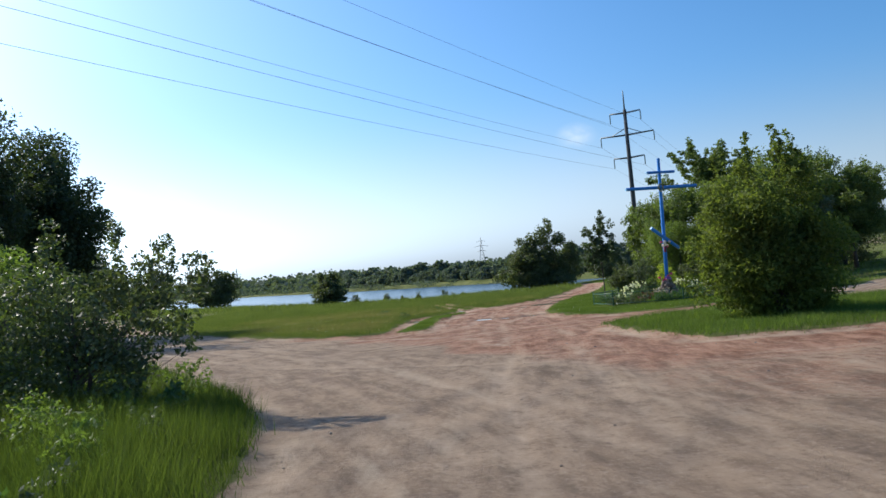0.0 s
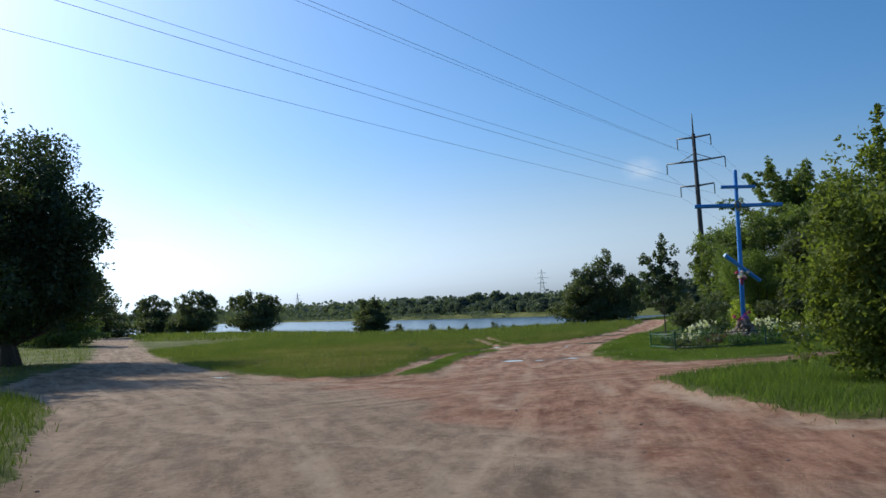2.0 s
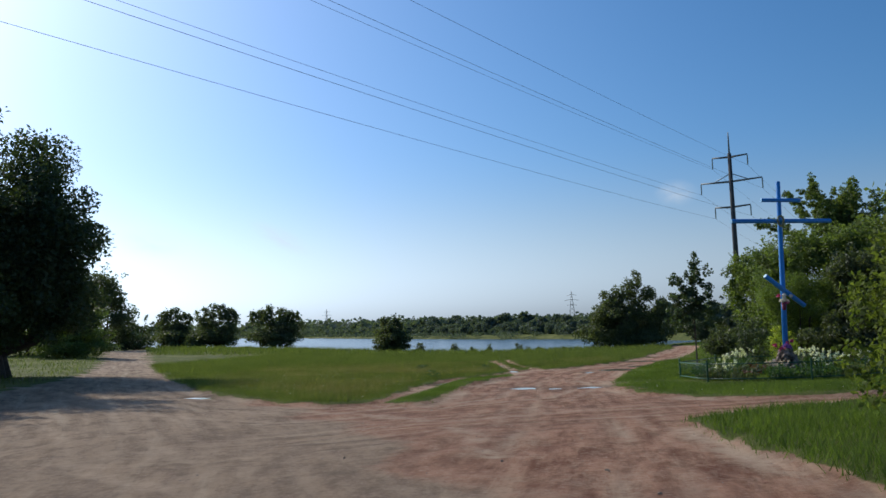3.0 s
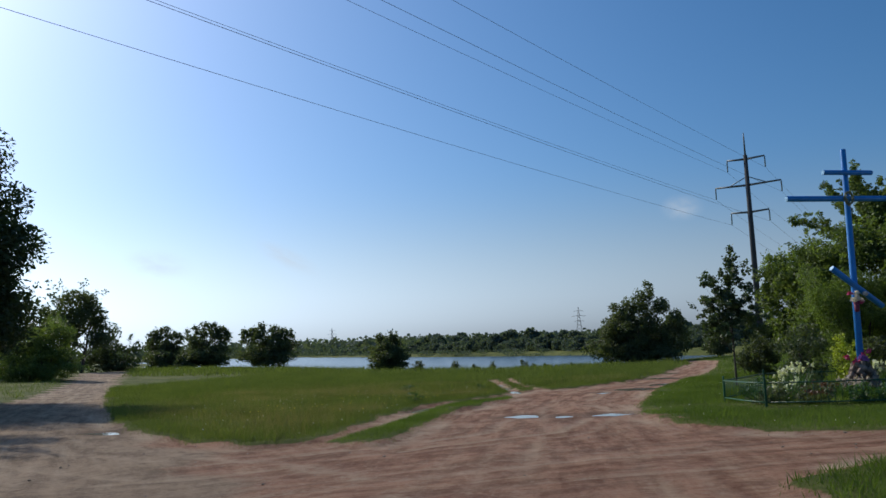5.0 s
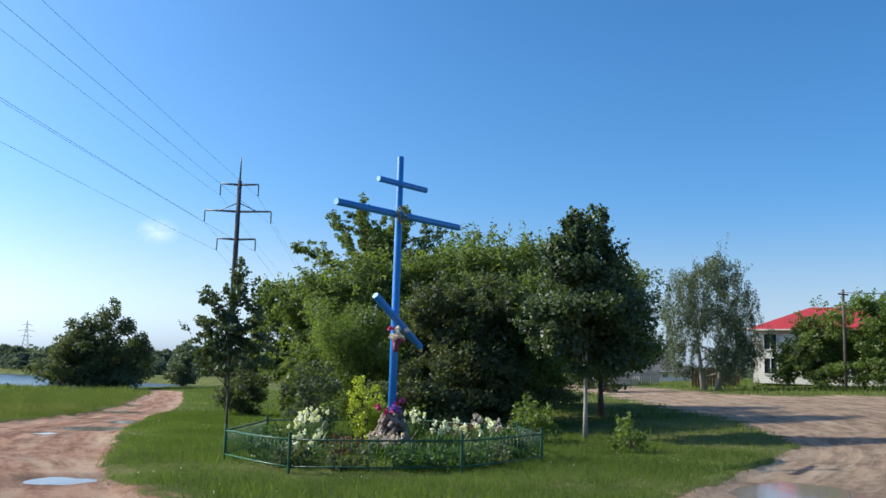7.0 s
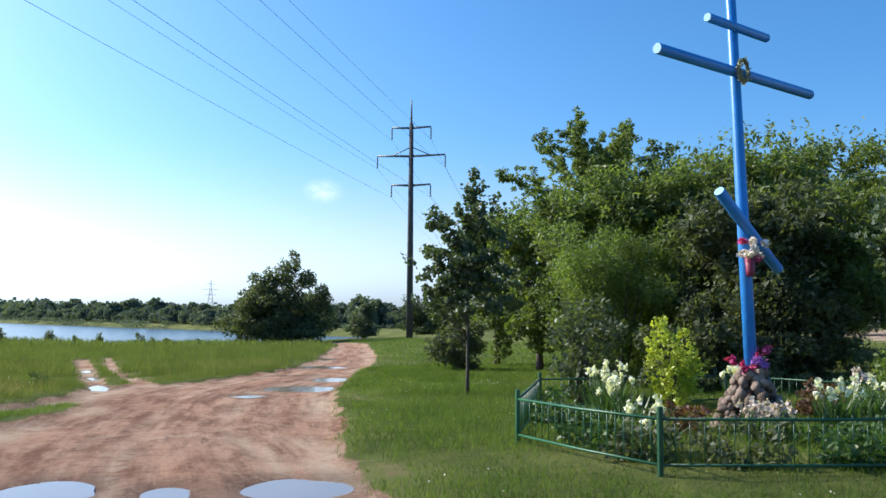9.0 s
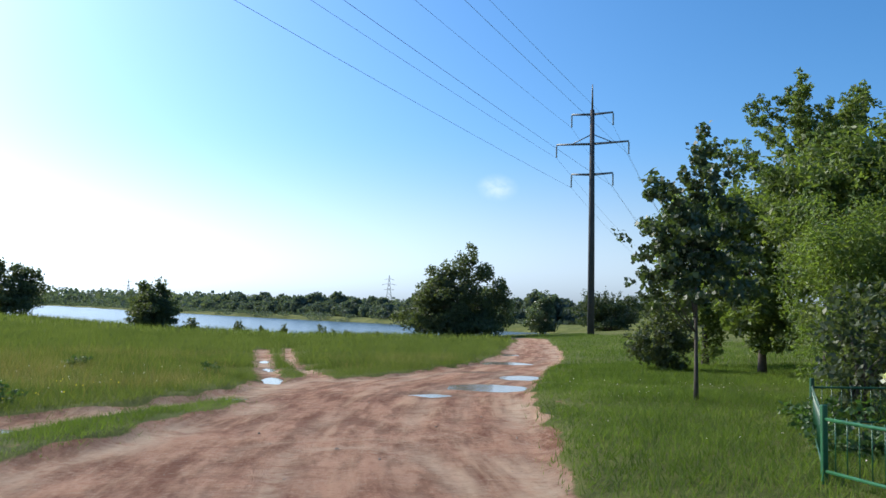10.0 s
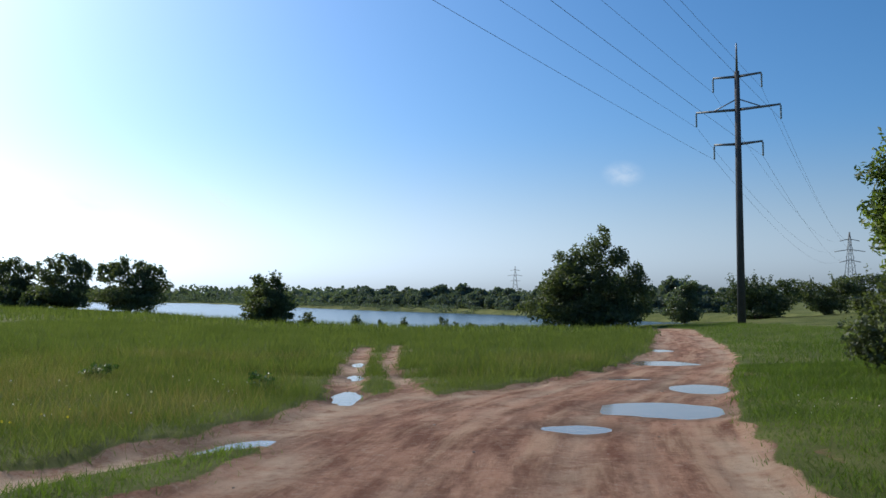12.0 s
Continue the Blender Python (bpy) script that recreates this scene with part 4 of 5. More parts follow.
    for bx, by, r, h, sd in ((58.0, 99.0, 3.4, 5.0, 21), (66.0, 108.0, 4.2, 6.2, 22), (76.0, 112.0, 4.6, 6.6, 23), (50.0, 93.0, 2.8, 4.0, 24)):
        tree("garden_tree", bx, by, [(0, 0, h * 0.5, r, r, h * 0.42), (r * 0.4, 0, h * 0.66, r * 0.6, r * 0.6, h * 0.28), (0, 0, h * 0.25, r, r, h * 0.26)], 7000, 0.27, L_LOCUST if sd % 2 else L_DARK, "green bush behind a garden shed", "bush", "trees before the houses", seed=100 + sd, trunk=0.08, stems=4, sprigs=12)
    tree("garden_tree", 41.0, 70.5, [(0, 0, 1.6, 2.0, 2.0, 1.5)], 2200, 0.24, L_DARK, "dark bush by a garden fence", "bush", "trees before the houses", seed=121, trunk=0.06, stems=3)


build_trees()
build_weeds()


def build_far_woods():
    """Woods on the far shore and ridge, too far to count."""
    rng = np.random.default_rng(7)
    quads = []
    shore = [(60, 205), (34, 208), (14, 250), (-24, 332), (-62, 424), (-140, 616), (-240, 866), (-410, 1166), (-640, 1440)]

    def blob(cx, cy, h, r, n, s):
        """One far tree: rounded lobes of small leaves down to the ground."""
        z0 = float(land(np.array([cx]), np.array([cy]))[0])
        for k in range(3):
            dx, dy = rng.normal(size=2) * r * (0.0, 0.55, 0.55)[k]
            top, wide = h * (1.0, 0.8, 0.62)[k] * rng.uniform(0.9, 1.05), r * (0.75, 0.7, 0.8)[k]
            pts = rng.normal(size=(n // 3, 3))
            pts /= np.linalg.norm(pts, axis=1)[:, None]
            pts *= rng.uniform(0.55, 1.0, (n // 3, 1)) ** 0.6 * np.array([wide, wide, top * 0.5])
            quads.append(leaf_quads(rng, pts + (cx + dx, cy + dy, z0 + top * 0.5), s, slim=0.95))

    for (ax, ay), (bx, by) in zip(shore, shore[1:]):
        ln = math.hypot(bx - ax, by - ay)
        far = math.hypot((ax + bx) / 2, (ay + by) / 2)
        near = far < 450
        step = 4.0 if near else far / 105
        nx, ny = (by - ay) / ln, -(bx - ax) / ln
        if nx < 0:
            nx, ny = -nx, -ny
        for k in range(int(ln / step)):
            for row in range(3):
                t = (k + rng.random()) * step / ln
                off = (rng.uniform(-11, -1), rng.uniform(0, 4), rng.uniform(6, 12) + far * 0.004)[row]
                lot = 1 + 0.35 * math.sin(k * 0.7 + ax) * math.sin(k * 0.29 + 2.0)
                h = (rng.uniform(0.9, 1.5), rng.uniform(2.6, 3.9), rng.uniform(3.8, 5.6) * lot + (rng.random() < 0.12) * 1.5)[row] * (1 + far / 1500)
                r = h * (1.6, 0.62, 0.55)[row] * rng.uniform(0.85, 1.15) * (1 if near else 1.5)
                n = (150, 1100, 1250)[row] if near else (60, 150, 170)[row]
                blob(ax + (bx - ax) * t + nx * off, ay + (by - ay) * t + ny * off, h, r, n, h * (0.15 if near else 0.34) * (1.6 if row == 0 else 1))
    # low wooded ridge at the horizon
    for k in range(400):
        a = radians(-62 + 118 * (k + rng.random()) / 400)
        D = rng.uniform(1500, 1900)
        blob(math.sin(a) * D, math.cos(a) * D, rng.uniform(17, 21) + 10 * math.exp(-((math.degrees(a) + 18) / 15) ** 2), rng.uniform(18, 28), 100, 6.5)
    for k in range(130):
        a = radians(-58 + 26 * (k + rng.random()) / 130)
        D = rng.uniform(230, 330)
        blob(math.sin(a) * D, math.cos(a) * D, rng.uniform(7, 11), rng.uniform(3, 5), 150, 2.0)
    tagged(part("far_woods", np_mesh("far_woods", np.concatenate(quads), 4), L_FAR), "distant mixed woods along the far lake shore, haze put into their leaf colour", "woods", kind="stuff")


build_far_woods()


# ---- the blue cross ----
def build_cross():
    cx, cy = 10.1, 38.3
    z0 = height(cx, cy)
    lx, ly = 0.061, 0.139
    ang = 0.36
    d = Vector((math.cos(ang), math.sin(ang), 0))

    def axis(z):
        return Vector((lx * (z - 2.5), ly * (z - 2.5), z - z0))

    top = thing("wayside_cross", cx, cy, z0, "tall blue-painted round-timber cross with three crossbars", "cross")
    bm = bmesh.new()
    tube(bm, [axis(z0 + 0.02), axis(2.5), axis(5.97), axis(6.0)], [0.088, 0.085, 0.075, 0.07], 20)
    part("post", bm, BLUE, top)
    for name, z, half, r, drop, label in (("upper_crossbar", 5.33, 0.763, 0.066, 0, "short upper crossbar"), ("main_crossbar", 4.606, 1.936, 0.076, 0, "long main crossbar"), ("slanted_footrest", 2.228, 0.715, 0.078, 0.513, "short slanted lower crossbar")):
        front = Vector((math.sin(ang), -math.cos(ang), 0)) * 0.1
        a, b = axis(z) - d * half + Vector((0, 0, drop)) + front, axis(z) + d * half - Vector((0, 0, drop)) + front
        bm = bmesh.new()
        e = (b - a).normalized() * 0.012
        tube(bm, [a, a + e, b - e, b], [r * 0.93, r, r, r * 0.93], 20, caps=False)
        bar = part(name, bm, BLUE, top, label)
        for p, q in ((a, -1), (b, 1)):
            bm = bmesh.new()
            o = (b - a).normalized() * q * 0.003
            tube(bm, [p - o * 6, p + o], [r * 0.92, r * 0.92], 20)
            # both ends get the colour with the sunlight painted in
            part("end_cap", bm, SUNLITBLUE, bar, "sawn bar end, sunlight put into its paler blue")
    # wreath on the crossing of post and main bar
    wz = axis(4.6) + Vector((cx, cy, z0)) + Vector((math.sin(ang), -math.cos(ang), 0)) * 0.2 - d * 0.12
    w = thing("wreath", wz.x, wz.y, wz.z, "dried flower wreath hung on the cross", "wreath", rz=math.degrees(ang))
    bm = bmesh.new()
    ring = [(0.12 * math.cos(t), -0.02, 0.16 * math.sin(t)) for t in np.linspace(0, 2 * math.pi, 25)]
    tube(bm, ring, [0.026] * 25, 7, caps=False)
    part("ring", bm, WREATH_G, w)
    rng = np.random.default_rng(3)
    t = rng.uniform(0, 6.28, 260)
    pts = np.stack([0.12 * np.cos(t), np.full(260, -0.03), 0.16 * np.sin(t)], 1) + rng.normal(size=(260, 3)) * 0.022
    part("dried_leaves", np_mesh("dried_leaves", leaf_quads(rng, pts, 0.05), 4), WREATH_G, w)
    # bunch of artificial flowers tied at the footrest
    bz = axis(1.95) + Vector((cx, cy, z0)) + Vector((math.sin(ang), -math.cos(ang), 0)) * 0.15 - d * 0.1
    b = thing("flower_bunch", bz.x, bz.y, bz.z, "white and pink artificial flowers in a dark red cup", "flowers")
    bm = bmesh.new()
    tube(bm, [(0, 0, -0.36), (0, 0, -0.3), (0, 0, -0.08)], [0.05, 0.06, 0.075], 12)
    part("cup", bm, VASE, b)
    for k in range(13):
        o = rng.normal(size=3) * (0.075, 0.06, 0.09) + (0, -0.04, 0.04)
        part("flower", np_mesh("flower", leaf_quads(rng, o + rng.normal(size=(26, 3)) * 0.02, 0.075, slim=0.85), 4), PETAL_PINK if k % 4 == 3 else PETAL_WHITE, b)
    # fieldstone heap round the foot
    hx, hy = cx - 0.15, cy - 0.34
    heap = thing("stone_heap", hx, hy, z0, "conical heap of rounded fieldstones at the cross foot", "stones")
    protos = []
    r = random.Random(8)
    for _ in range(6):
        bm = bmesh.new()
        bmesh.ops.create_icosphere(bm, subdivisions=2, radius=1)
        o = Vector((r.uniform(0, 50), r.uniform(0, 50), 0))
        for v in bm.verts:
            v.co *= 1 + 0.5 * noise.noise(v.co * 1.1 + o)
        for f in bm.faces:
            f.smooth = True
        me = bpy.data.meshes.new("stone")
        bm.to_mesh(me)
        bm.free()
        me.materials.append(STONE)
        protos.append(me)
    for k in range(210):
        zz = 0.82 * (k / 210) ** 1.15
        rad = 0.5 * (1 - zz / 0.95) ** 0.8 * (r.random() ** 0.25) + 0.05
        a = k * 2.39996 + r.uniform(-0.4, 0.4)
        s = r.uniform(0.045, 0.078)
        ob = part("stone", protos[r.randrange(6)], None, heap)
        ob.matrix_basis = Matrix.LocRotScale((rad * math.cos(a), rad * math.sin(a), zz + 0.03), Euler((r.uniform(0, 6), r.uniform(0, 6), r.uniform(0, 6))), (s * r.uniform(1.1, 1.5), s, s * r.uniform(0.7, 1)))
    f = thing("flower_bunch", hx, hy, z0 + 0.8, "pink and violet artificial flowers on the stone heap", "flowers")
    for mat, n, off in ((PETAL_PINK, 230, (-0.12, -0.1, 0.1)), (PETAL_VIOLET, 260, (0.08, -0.12, 0.12)), (PETAL_PINK, 150, (0.16, 0.06, 0.2))):
        for k in range(n // 45):
            o = rng.normal(size=3) * (0.09, 0.09, 0.06) + off
            part("flower", np_mesh("flower", leaf_quads(rng, o + rng.normal(size=(34, 3)) * 0.022, 0.08, slim=0.85), 4), mat, f)


build_cross()

FENCE_LINE = [(6.52, 38.0), (6.9, 35.3), (9.7, 34.5), (12.3, 35.9), (13.6, 38.8), (12.4, 42.0), (8.4, 41.6)]


def build_fence():
    """Low welded bed fence: a run of panels between posts."""
    n = len(FENCE_LINE)
    for i in range(n):
        (ax, ay), (bx, by) = FENCE_LINE[i], FENCE_LINE[(i + 1) % n]
        za, zb = height(ax, ay), height(bx, by)
        # first panel lighter green, all others dark green
        mat = FENCE_LIGHTER if i == 0 else FENCE
        top = thing("fence_panel", ax, ay, za, "low steel fence panel in lighter green round the flower bed" if i == 0 else "dark green low steel fence panel round the flower bed", "fence", "fence panels round the bed")
        d = Vector((bx - ax, by - ay, zb - za))
        ln = d.length
        bm = bmesh.new()
        box(bm, 0, 0, 0.315, 0.05, 0.05, 0.71, 0.007)
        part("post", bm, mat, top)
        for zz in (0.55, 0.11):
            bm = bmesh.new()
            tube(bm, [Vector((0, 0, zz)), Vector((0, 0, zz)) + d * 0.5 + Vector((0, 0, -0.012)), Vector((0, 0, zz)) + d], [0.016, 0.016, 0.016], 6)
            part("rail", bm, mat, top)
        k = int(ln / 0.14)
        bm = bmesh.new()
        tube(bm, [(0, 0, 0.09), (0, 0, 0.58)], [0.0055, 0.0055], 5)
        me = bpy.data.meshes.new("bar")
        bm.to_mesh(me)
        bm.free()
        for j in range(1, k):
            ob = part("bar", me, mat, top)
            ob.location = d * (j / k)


build_fence()


def iris_clump(rng, x, y, h, blooms, petal, label, group):
    """A clump of sword leaves with pale flowers on stalks."""
    h *= 0.86
    z0 = height(x, y) - 0.02
    top = thing("iris_clump", x, y, z0, label, "flowers", group)
    n = 60
    base = rng.normal(size=(n, 3)) * (0.13, 0.13, 0)
    out = rng.normal(size=(n, 3)) * (0.14, 0.14, 0)
    L = h * rng.uniform(0.55, 0.95, (n, 1))
    s = np.cross(out + rng.normal(size=(n, 3)) * 0.05, [0, 0, 1.0])
    s /= np.linalg.norm(s, axis=1)[:, None] + 1e-9
    tip = base + out * 1.2 + np.concatenate([np.zeros((n, 2)), L], 1)
    mid = base + out * 0.4 + np.concatenate([np.zeros((n, 2)), L * 0.55], 1)
    part("sword_leaves", np_mesh("sword_leaves", np.stack([base, mid + s * 0.018, tip, mid - s * 0.018], 1).reshape(-1, 3), 4), L_BED, top)
    for _ in range(blooms):
        p = Vector((rng.normal() * 0.17, rng.normal() * 0.17, h * rng.uniform(0.78, 1.12)))
        bm = bmesh.new()
        tube(bm, [Vector((p.x * 0.5, p.y * 0.5, 0)), p], [0.007, 0.005], 4)
        stalk = part("stalk", bm, L_BED, top)
        q = np.array(p) + rng.normal(size=(18, 3)) * (0.019, 0.019, 0.028)
        part("bloom", np_mesh("bloom", leaf_quads(rng, q, 0.062, slim=0.85), 4), petal, stalk)


def build_bed():
    rng = np.random.default_rng(21)
    for x, y, h, b in ((8.0, 37.6, 0.6, 7), (8.3, 38.6, 0.75, 9), (8.9, 40.2, 0.9, 10), (9.3, 40.9, 0.95, 10), (10.9, 39.6, 0.9, 10), (11.5, 39.9, 0.9, 11), (11.6, 38.2, 0.75, 9), (11.9, 37.4, 0.75, 8), (10.9, 37.5, 0.8, 9), (7.7, 36.6, 0.5, 5), (12.9, 39.0, 0.8, 6)):
        iris_clump(rng, x, y, h, b, IRIS_W, "clump of pale yellow irises in the bed", "irises in the bed")
    for x, y, h, b in ((9.2, 37.0, 0.55, 9), (9.5, 36.8, 0.5, 8), (12.6, 38.0, 0.8, 7), (12.4, 38.6, 0.85, 5)):
        iris_clump(rng, x, y, h, b, IRIS_P, "clump of dusky pinkish irises in the bed", "irises in the bed")
    tree("golden_shrub", 10.75, 41.3, [(0, 0, 0.62, 0.48, 0.48, 0.55), (-0.18, 0, 1.05, 0.3, 0.3, 0.5), (0.3, 0, 0.8, 0.34, 0.34, 0.45), (-0.1, 0, 1.5, 0.12, 0.12, 0.3), (0.2, 0, 1.25, 0.14, 0.14, 0.3)], 2000, 0.085, L_LIME, "bright golden-leaved shrub in the flower bed", "shrub", seed=131, trunk=0.02, stems=5, sprigs=12)
    k = 0
    for x, y, r, h, m in ((7.3, 37.4, 0.5, 0.5, L_BED), (7.3, 36.3, 0.45, 0.5, L_DARK), (8.0, 35.6, 0.5, 0.55, L_DARK), (9.0, 35.2, 0.5, 0.5, L_BED), (9.7, 35.2, 0.5, 0.45, L_BED), (10.5, 35.5, 0.5, 0.5, L_BED), (11.2, 35.9, 0.5, 0.5, L_DARK),
                          (11.9, 36.5, 0.5, 0.55, L_BED), (12.4, 37.3, 0.45, 0.5, L_DARK), (12.6, 39.8, 0.5, 0.6, L_RED), (8.9, 38.2, 0.45, 0.45, L_RED), (11.6, 36.6, 0.5, 0.4, L_BED), (10.1, 36.2, 0.5, 0.4, L_BED), (7.8, 39.5, 0.55, 0.5, L_BED), (8.4, 41.4, 0.5, 0.5, L_BED)):
        k += 1
        tree("bedding_plant", x, y, [(0, 0, h * 0.5, r, r, h * 0.55)], 750, 0.085, m, "low leafy plant in the flower bed" if m is not L_RED else "reddish low plant in the flower bed", "plant", "low plants in the bed", seed=140 + k, trunk=0.012, stems=3, sprigs=3)
    tree("shrub", 14.9, 40.6, [(0, 0, 0.6, 0.9, 0.8, 0.6), (0.8, 0.2, 0.5, 0.6, 0.6, 0.5)], 2200, 0.1, L_LIGHT, "low feathery green shrub outside the bed", "shrub", seed=160, trunk=0.02, stems=4, sprigs=8)
    tree("shrub", 15.9, 37.6, [(0, 0, 0.4, 0.5, 0.5, 0.45)], 1100, 0.09, L_LIGHT, "low feathery green shrub outside the bed", "shrub", seed=161, trunk=0.02, stems=4, sprigs=6)


build_bed()


# ---- power line ----
PYLON = (26.0, 115.1)
LINE_TO = (-81.7, -87.6)


def build_pylon():
    x, y = PYLON
    z0 = height(x, y)
    run = Vector((LINE_TO[0] - x, LINE_TO[1] - y, 0)).normalized()
    across = Vector((-run.y, run.x, 0))
    if across.x < 0:
        across = -across
    top = thing("power_pylon", x, y, z0 - 0.1, "tall concrete power pylon with three pairs of steel arms", "pylon")
    bm = bmesh.new()
    tube(bm, [(0, 0, 0), (0, 0, 12), (0, 0, 22.6)], [0.36, 0.3, 0.22], 14)
    part("mast", bm, CONCRETE, top)
    bm = bmesh.new()
    tube(bm, [(0, 0, 22.5), (0, 0, 24.6), (0, 0, 25.2)], [0.12, 0.08, 0.05], 8)
    part("spike", bm, STEEL, top)
    tips = []
    for zz, half in ((14.7 - z0, 2.1), (17.8 - z0, 3.65), (20.8 - z0, 2.1)):
        for s in (-1, 1):
            tip = across * half * s + Vector((0, 0, zz + 0.1))
            bm = bmesh.new()
            tube(bm, [Vector((0, 0, zz)), tip], [0.13, 0.09], 6)
            if half > 3:
                tube(bm, [Vector((0, 0, zz + 1.0)), tip * 0.55 + Vector((0, 0, 0.45 * zz + 0.05))], [0.06, 0.05], 5)
            arm = part("arm", bm, STEEL, top)
            bm = bmesh.new()
            pts, rad = [], []
            for k in range(13):
                pts.append(tip + Vector((0, 0, -0.1 - 0.1 * k)))
                rad.append(0.1 if k % 2 else 0.055)
            tube(bm, pts, rad, 8)
            part("insulator", bm, PORCELAIN, arm)
            tips.append(tip + Vector((x, y, z0 - 0.1 - 1.35)))
    for tip in tips:
        a = tip
        for far, sag, rise in ((Vector((LINE_TO[0] - x, LINE_TO[1] - y, 0)), 1.64, 4.1), (Vector((104, 226, 0)), 5.0, 2.0)):
            bm = bmesh.new()
            pts = [a + far * t + Vector((0, 0, rise * t - 4 * sag * t * (1 - t))) for t in np.linspace(0, 1, 41)]
            tube(bm, pts, [0.0115] * 41, 5)
            tagged(part("power_line", bm, CABLE), "thin grey overhead power cable", "cable", "cables of the power line")


def lattice_tower(x, y, h, w, label):
    z0 = height(x, y) if abs(x) < 300 and y < 500 else -1.5
    top = thing("lattice_tower", x, y, z0 - 0.2, label, "pylon", "distant pylons")
    bm = bmesh.new()
    for sx in (-1, 1):
        for sy in (-1, 1):
            tube(bm, [(sx * w, sy * w, 0), (sx * w * 0.35, sy * w * 0.35, h * 0.6), (0.1 * sx, 0.1 * sy, h)], [h * 0.0042] * 3, 4)
    for k in range(9):
        a, b = k / 9, (k + 1) / 9
        wa, wb = w * (1 - 0.93 * a), w * (1 - 0.93 * b)
        for sy in (-1, 1):
            tube(bm, [(-wa, sy * wa, h * a), (wb, sy * wb, h * b)], [h * 0.0022] * 2, 4)
            tube(bm, [(wa, sy * wa, h * a), (-wb, sy * wb, h * b)], [h * 0.0022] * 2, 4)
    part("lattice", bm, STEEL, top)
    for zz, half in ((0.6, 0.14), (0.74, 0.2), (0.88, 0.13)):
        bm = bmesh.new()
        tube(bm, [(-h * half, 0, h * zz), (0, 0, h * (zz + 0.03)), (h * half, 0, h * zz)], [h * 0.005] * 3, 4)
        part("arm", bm, STEEL, top)


build_pylon()
lattice_tower(30.5, 700, 28, 3.2, "distant steel lattice pylon above the woods")
lattice_tower(130.5, 341.5, 26, 2.6, "steel lattice pylon beyond the bushes")
lattice_tower(-300, 1250, 36, 3.6, "far steel lattice pylon on the wooded ridge")


# ---- houses and gardens ----
def house(x, y, rz, w, dpt, h, roof_h, wins, label, roofmat=None, hip=True):
    z0 = height(x, y) - 0.1
    top = thing("house", x, y, z0, label, "house", rz=rz)
    bm = bmesh.new()
    box(bm, 0, 0, h / 2, w, dpt, h, 0.02)
    wall = part("wall", bm, RENDERWALL, top)
    bm = bmesh.new()
    o = 0.45
    c = [bm.verts.new(p) for p in ((-w / 2 - o, -dpt / 2 - o, h), (w / 2 + o, -dpt / 2 - o, h), (w / 2 + o, dpt / 2 + o, h), (-w / 2 - o, dpt / 2 + o, h))]
    e = w / 2 - dpt / 2 * 0.8 if hip else w / 2 + o
    a, b = bm.verts.new((-e, 0, h + roof_h)), bm.verts.new((e, 0, h + roof_h))
    for f in ((c[0], c[1], b, a), (c[2], c[3], a, b), (c[1], c[2], b), (c[3], c[0], a), (c[3], c[2], c[1], c[0])):
        bm.faces.new(f)
    roof = part("roof", bm, roofmat or ROOFRED, top)
    bm = bmesh.new()
    tube(bm, [(-w / 2 - o, -dpt / 2 - o - 0.05, h - 0.03), (w / 2 + o, -dpt / 2 - o - 0.05, h - 0.03)], [0.07, 0.07], 6)
    part("gutter", bm, GREYWOOD, roof)
    for u, zz, ww, hh, face in wins:
        bm = bmesh.new()
        t = 0.08
        for cx, cz, sx, sz in ((0, hh / 2, ww + t, t), (0, -hh / 2, ww + t, t), (-ww / 2, 0, t, hh), (ww / 2, 0, t, hh), (0, 0, t * 0.7, hh)):
            box(bm, cx, 0, cz, sx, 0.12, sz)
        fr = part("window", bm, RENDERWALL, top)
        fr.matrix_basis = pose(u, -dpt / 2 - 0.03, zz) if face == "front" else pose(-w / 2 - 0.03, u, zz, 0, 0, -90)
        bm = bmesh.new()
        box(bm, 0, 0.02, 0, ww, 0.02, hh)
        part("pane", bm, WINDOWGLASS, fr)
    return top


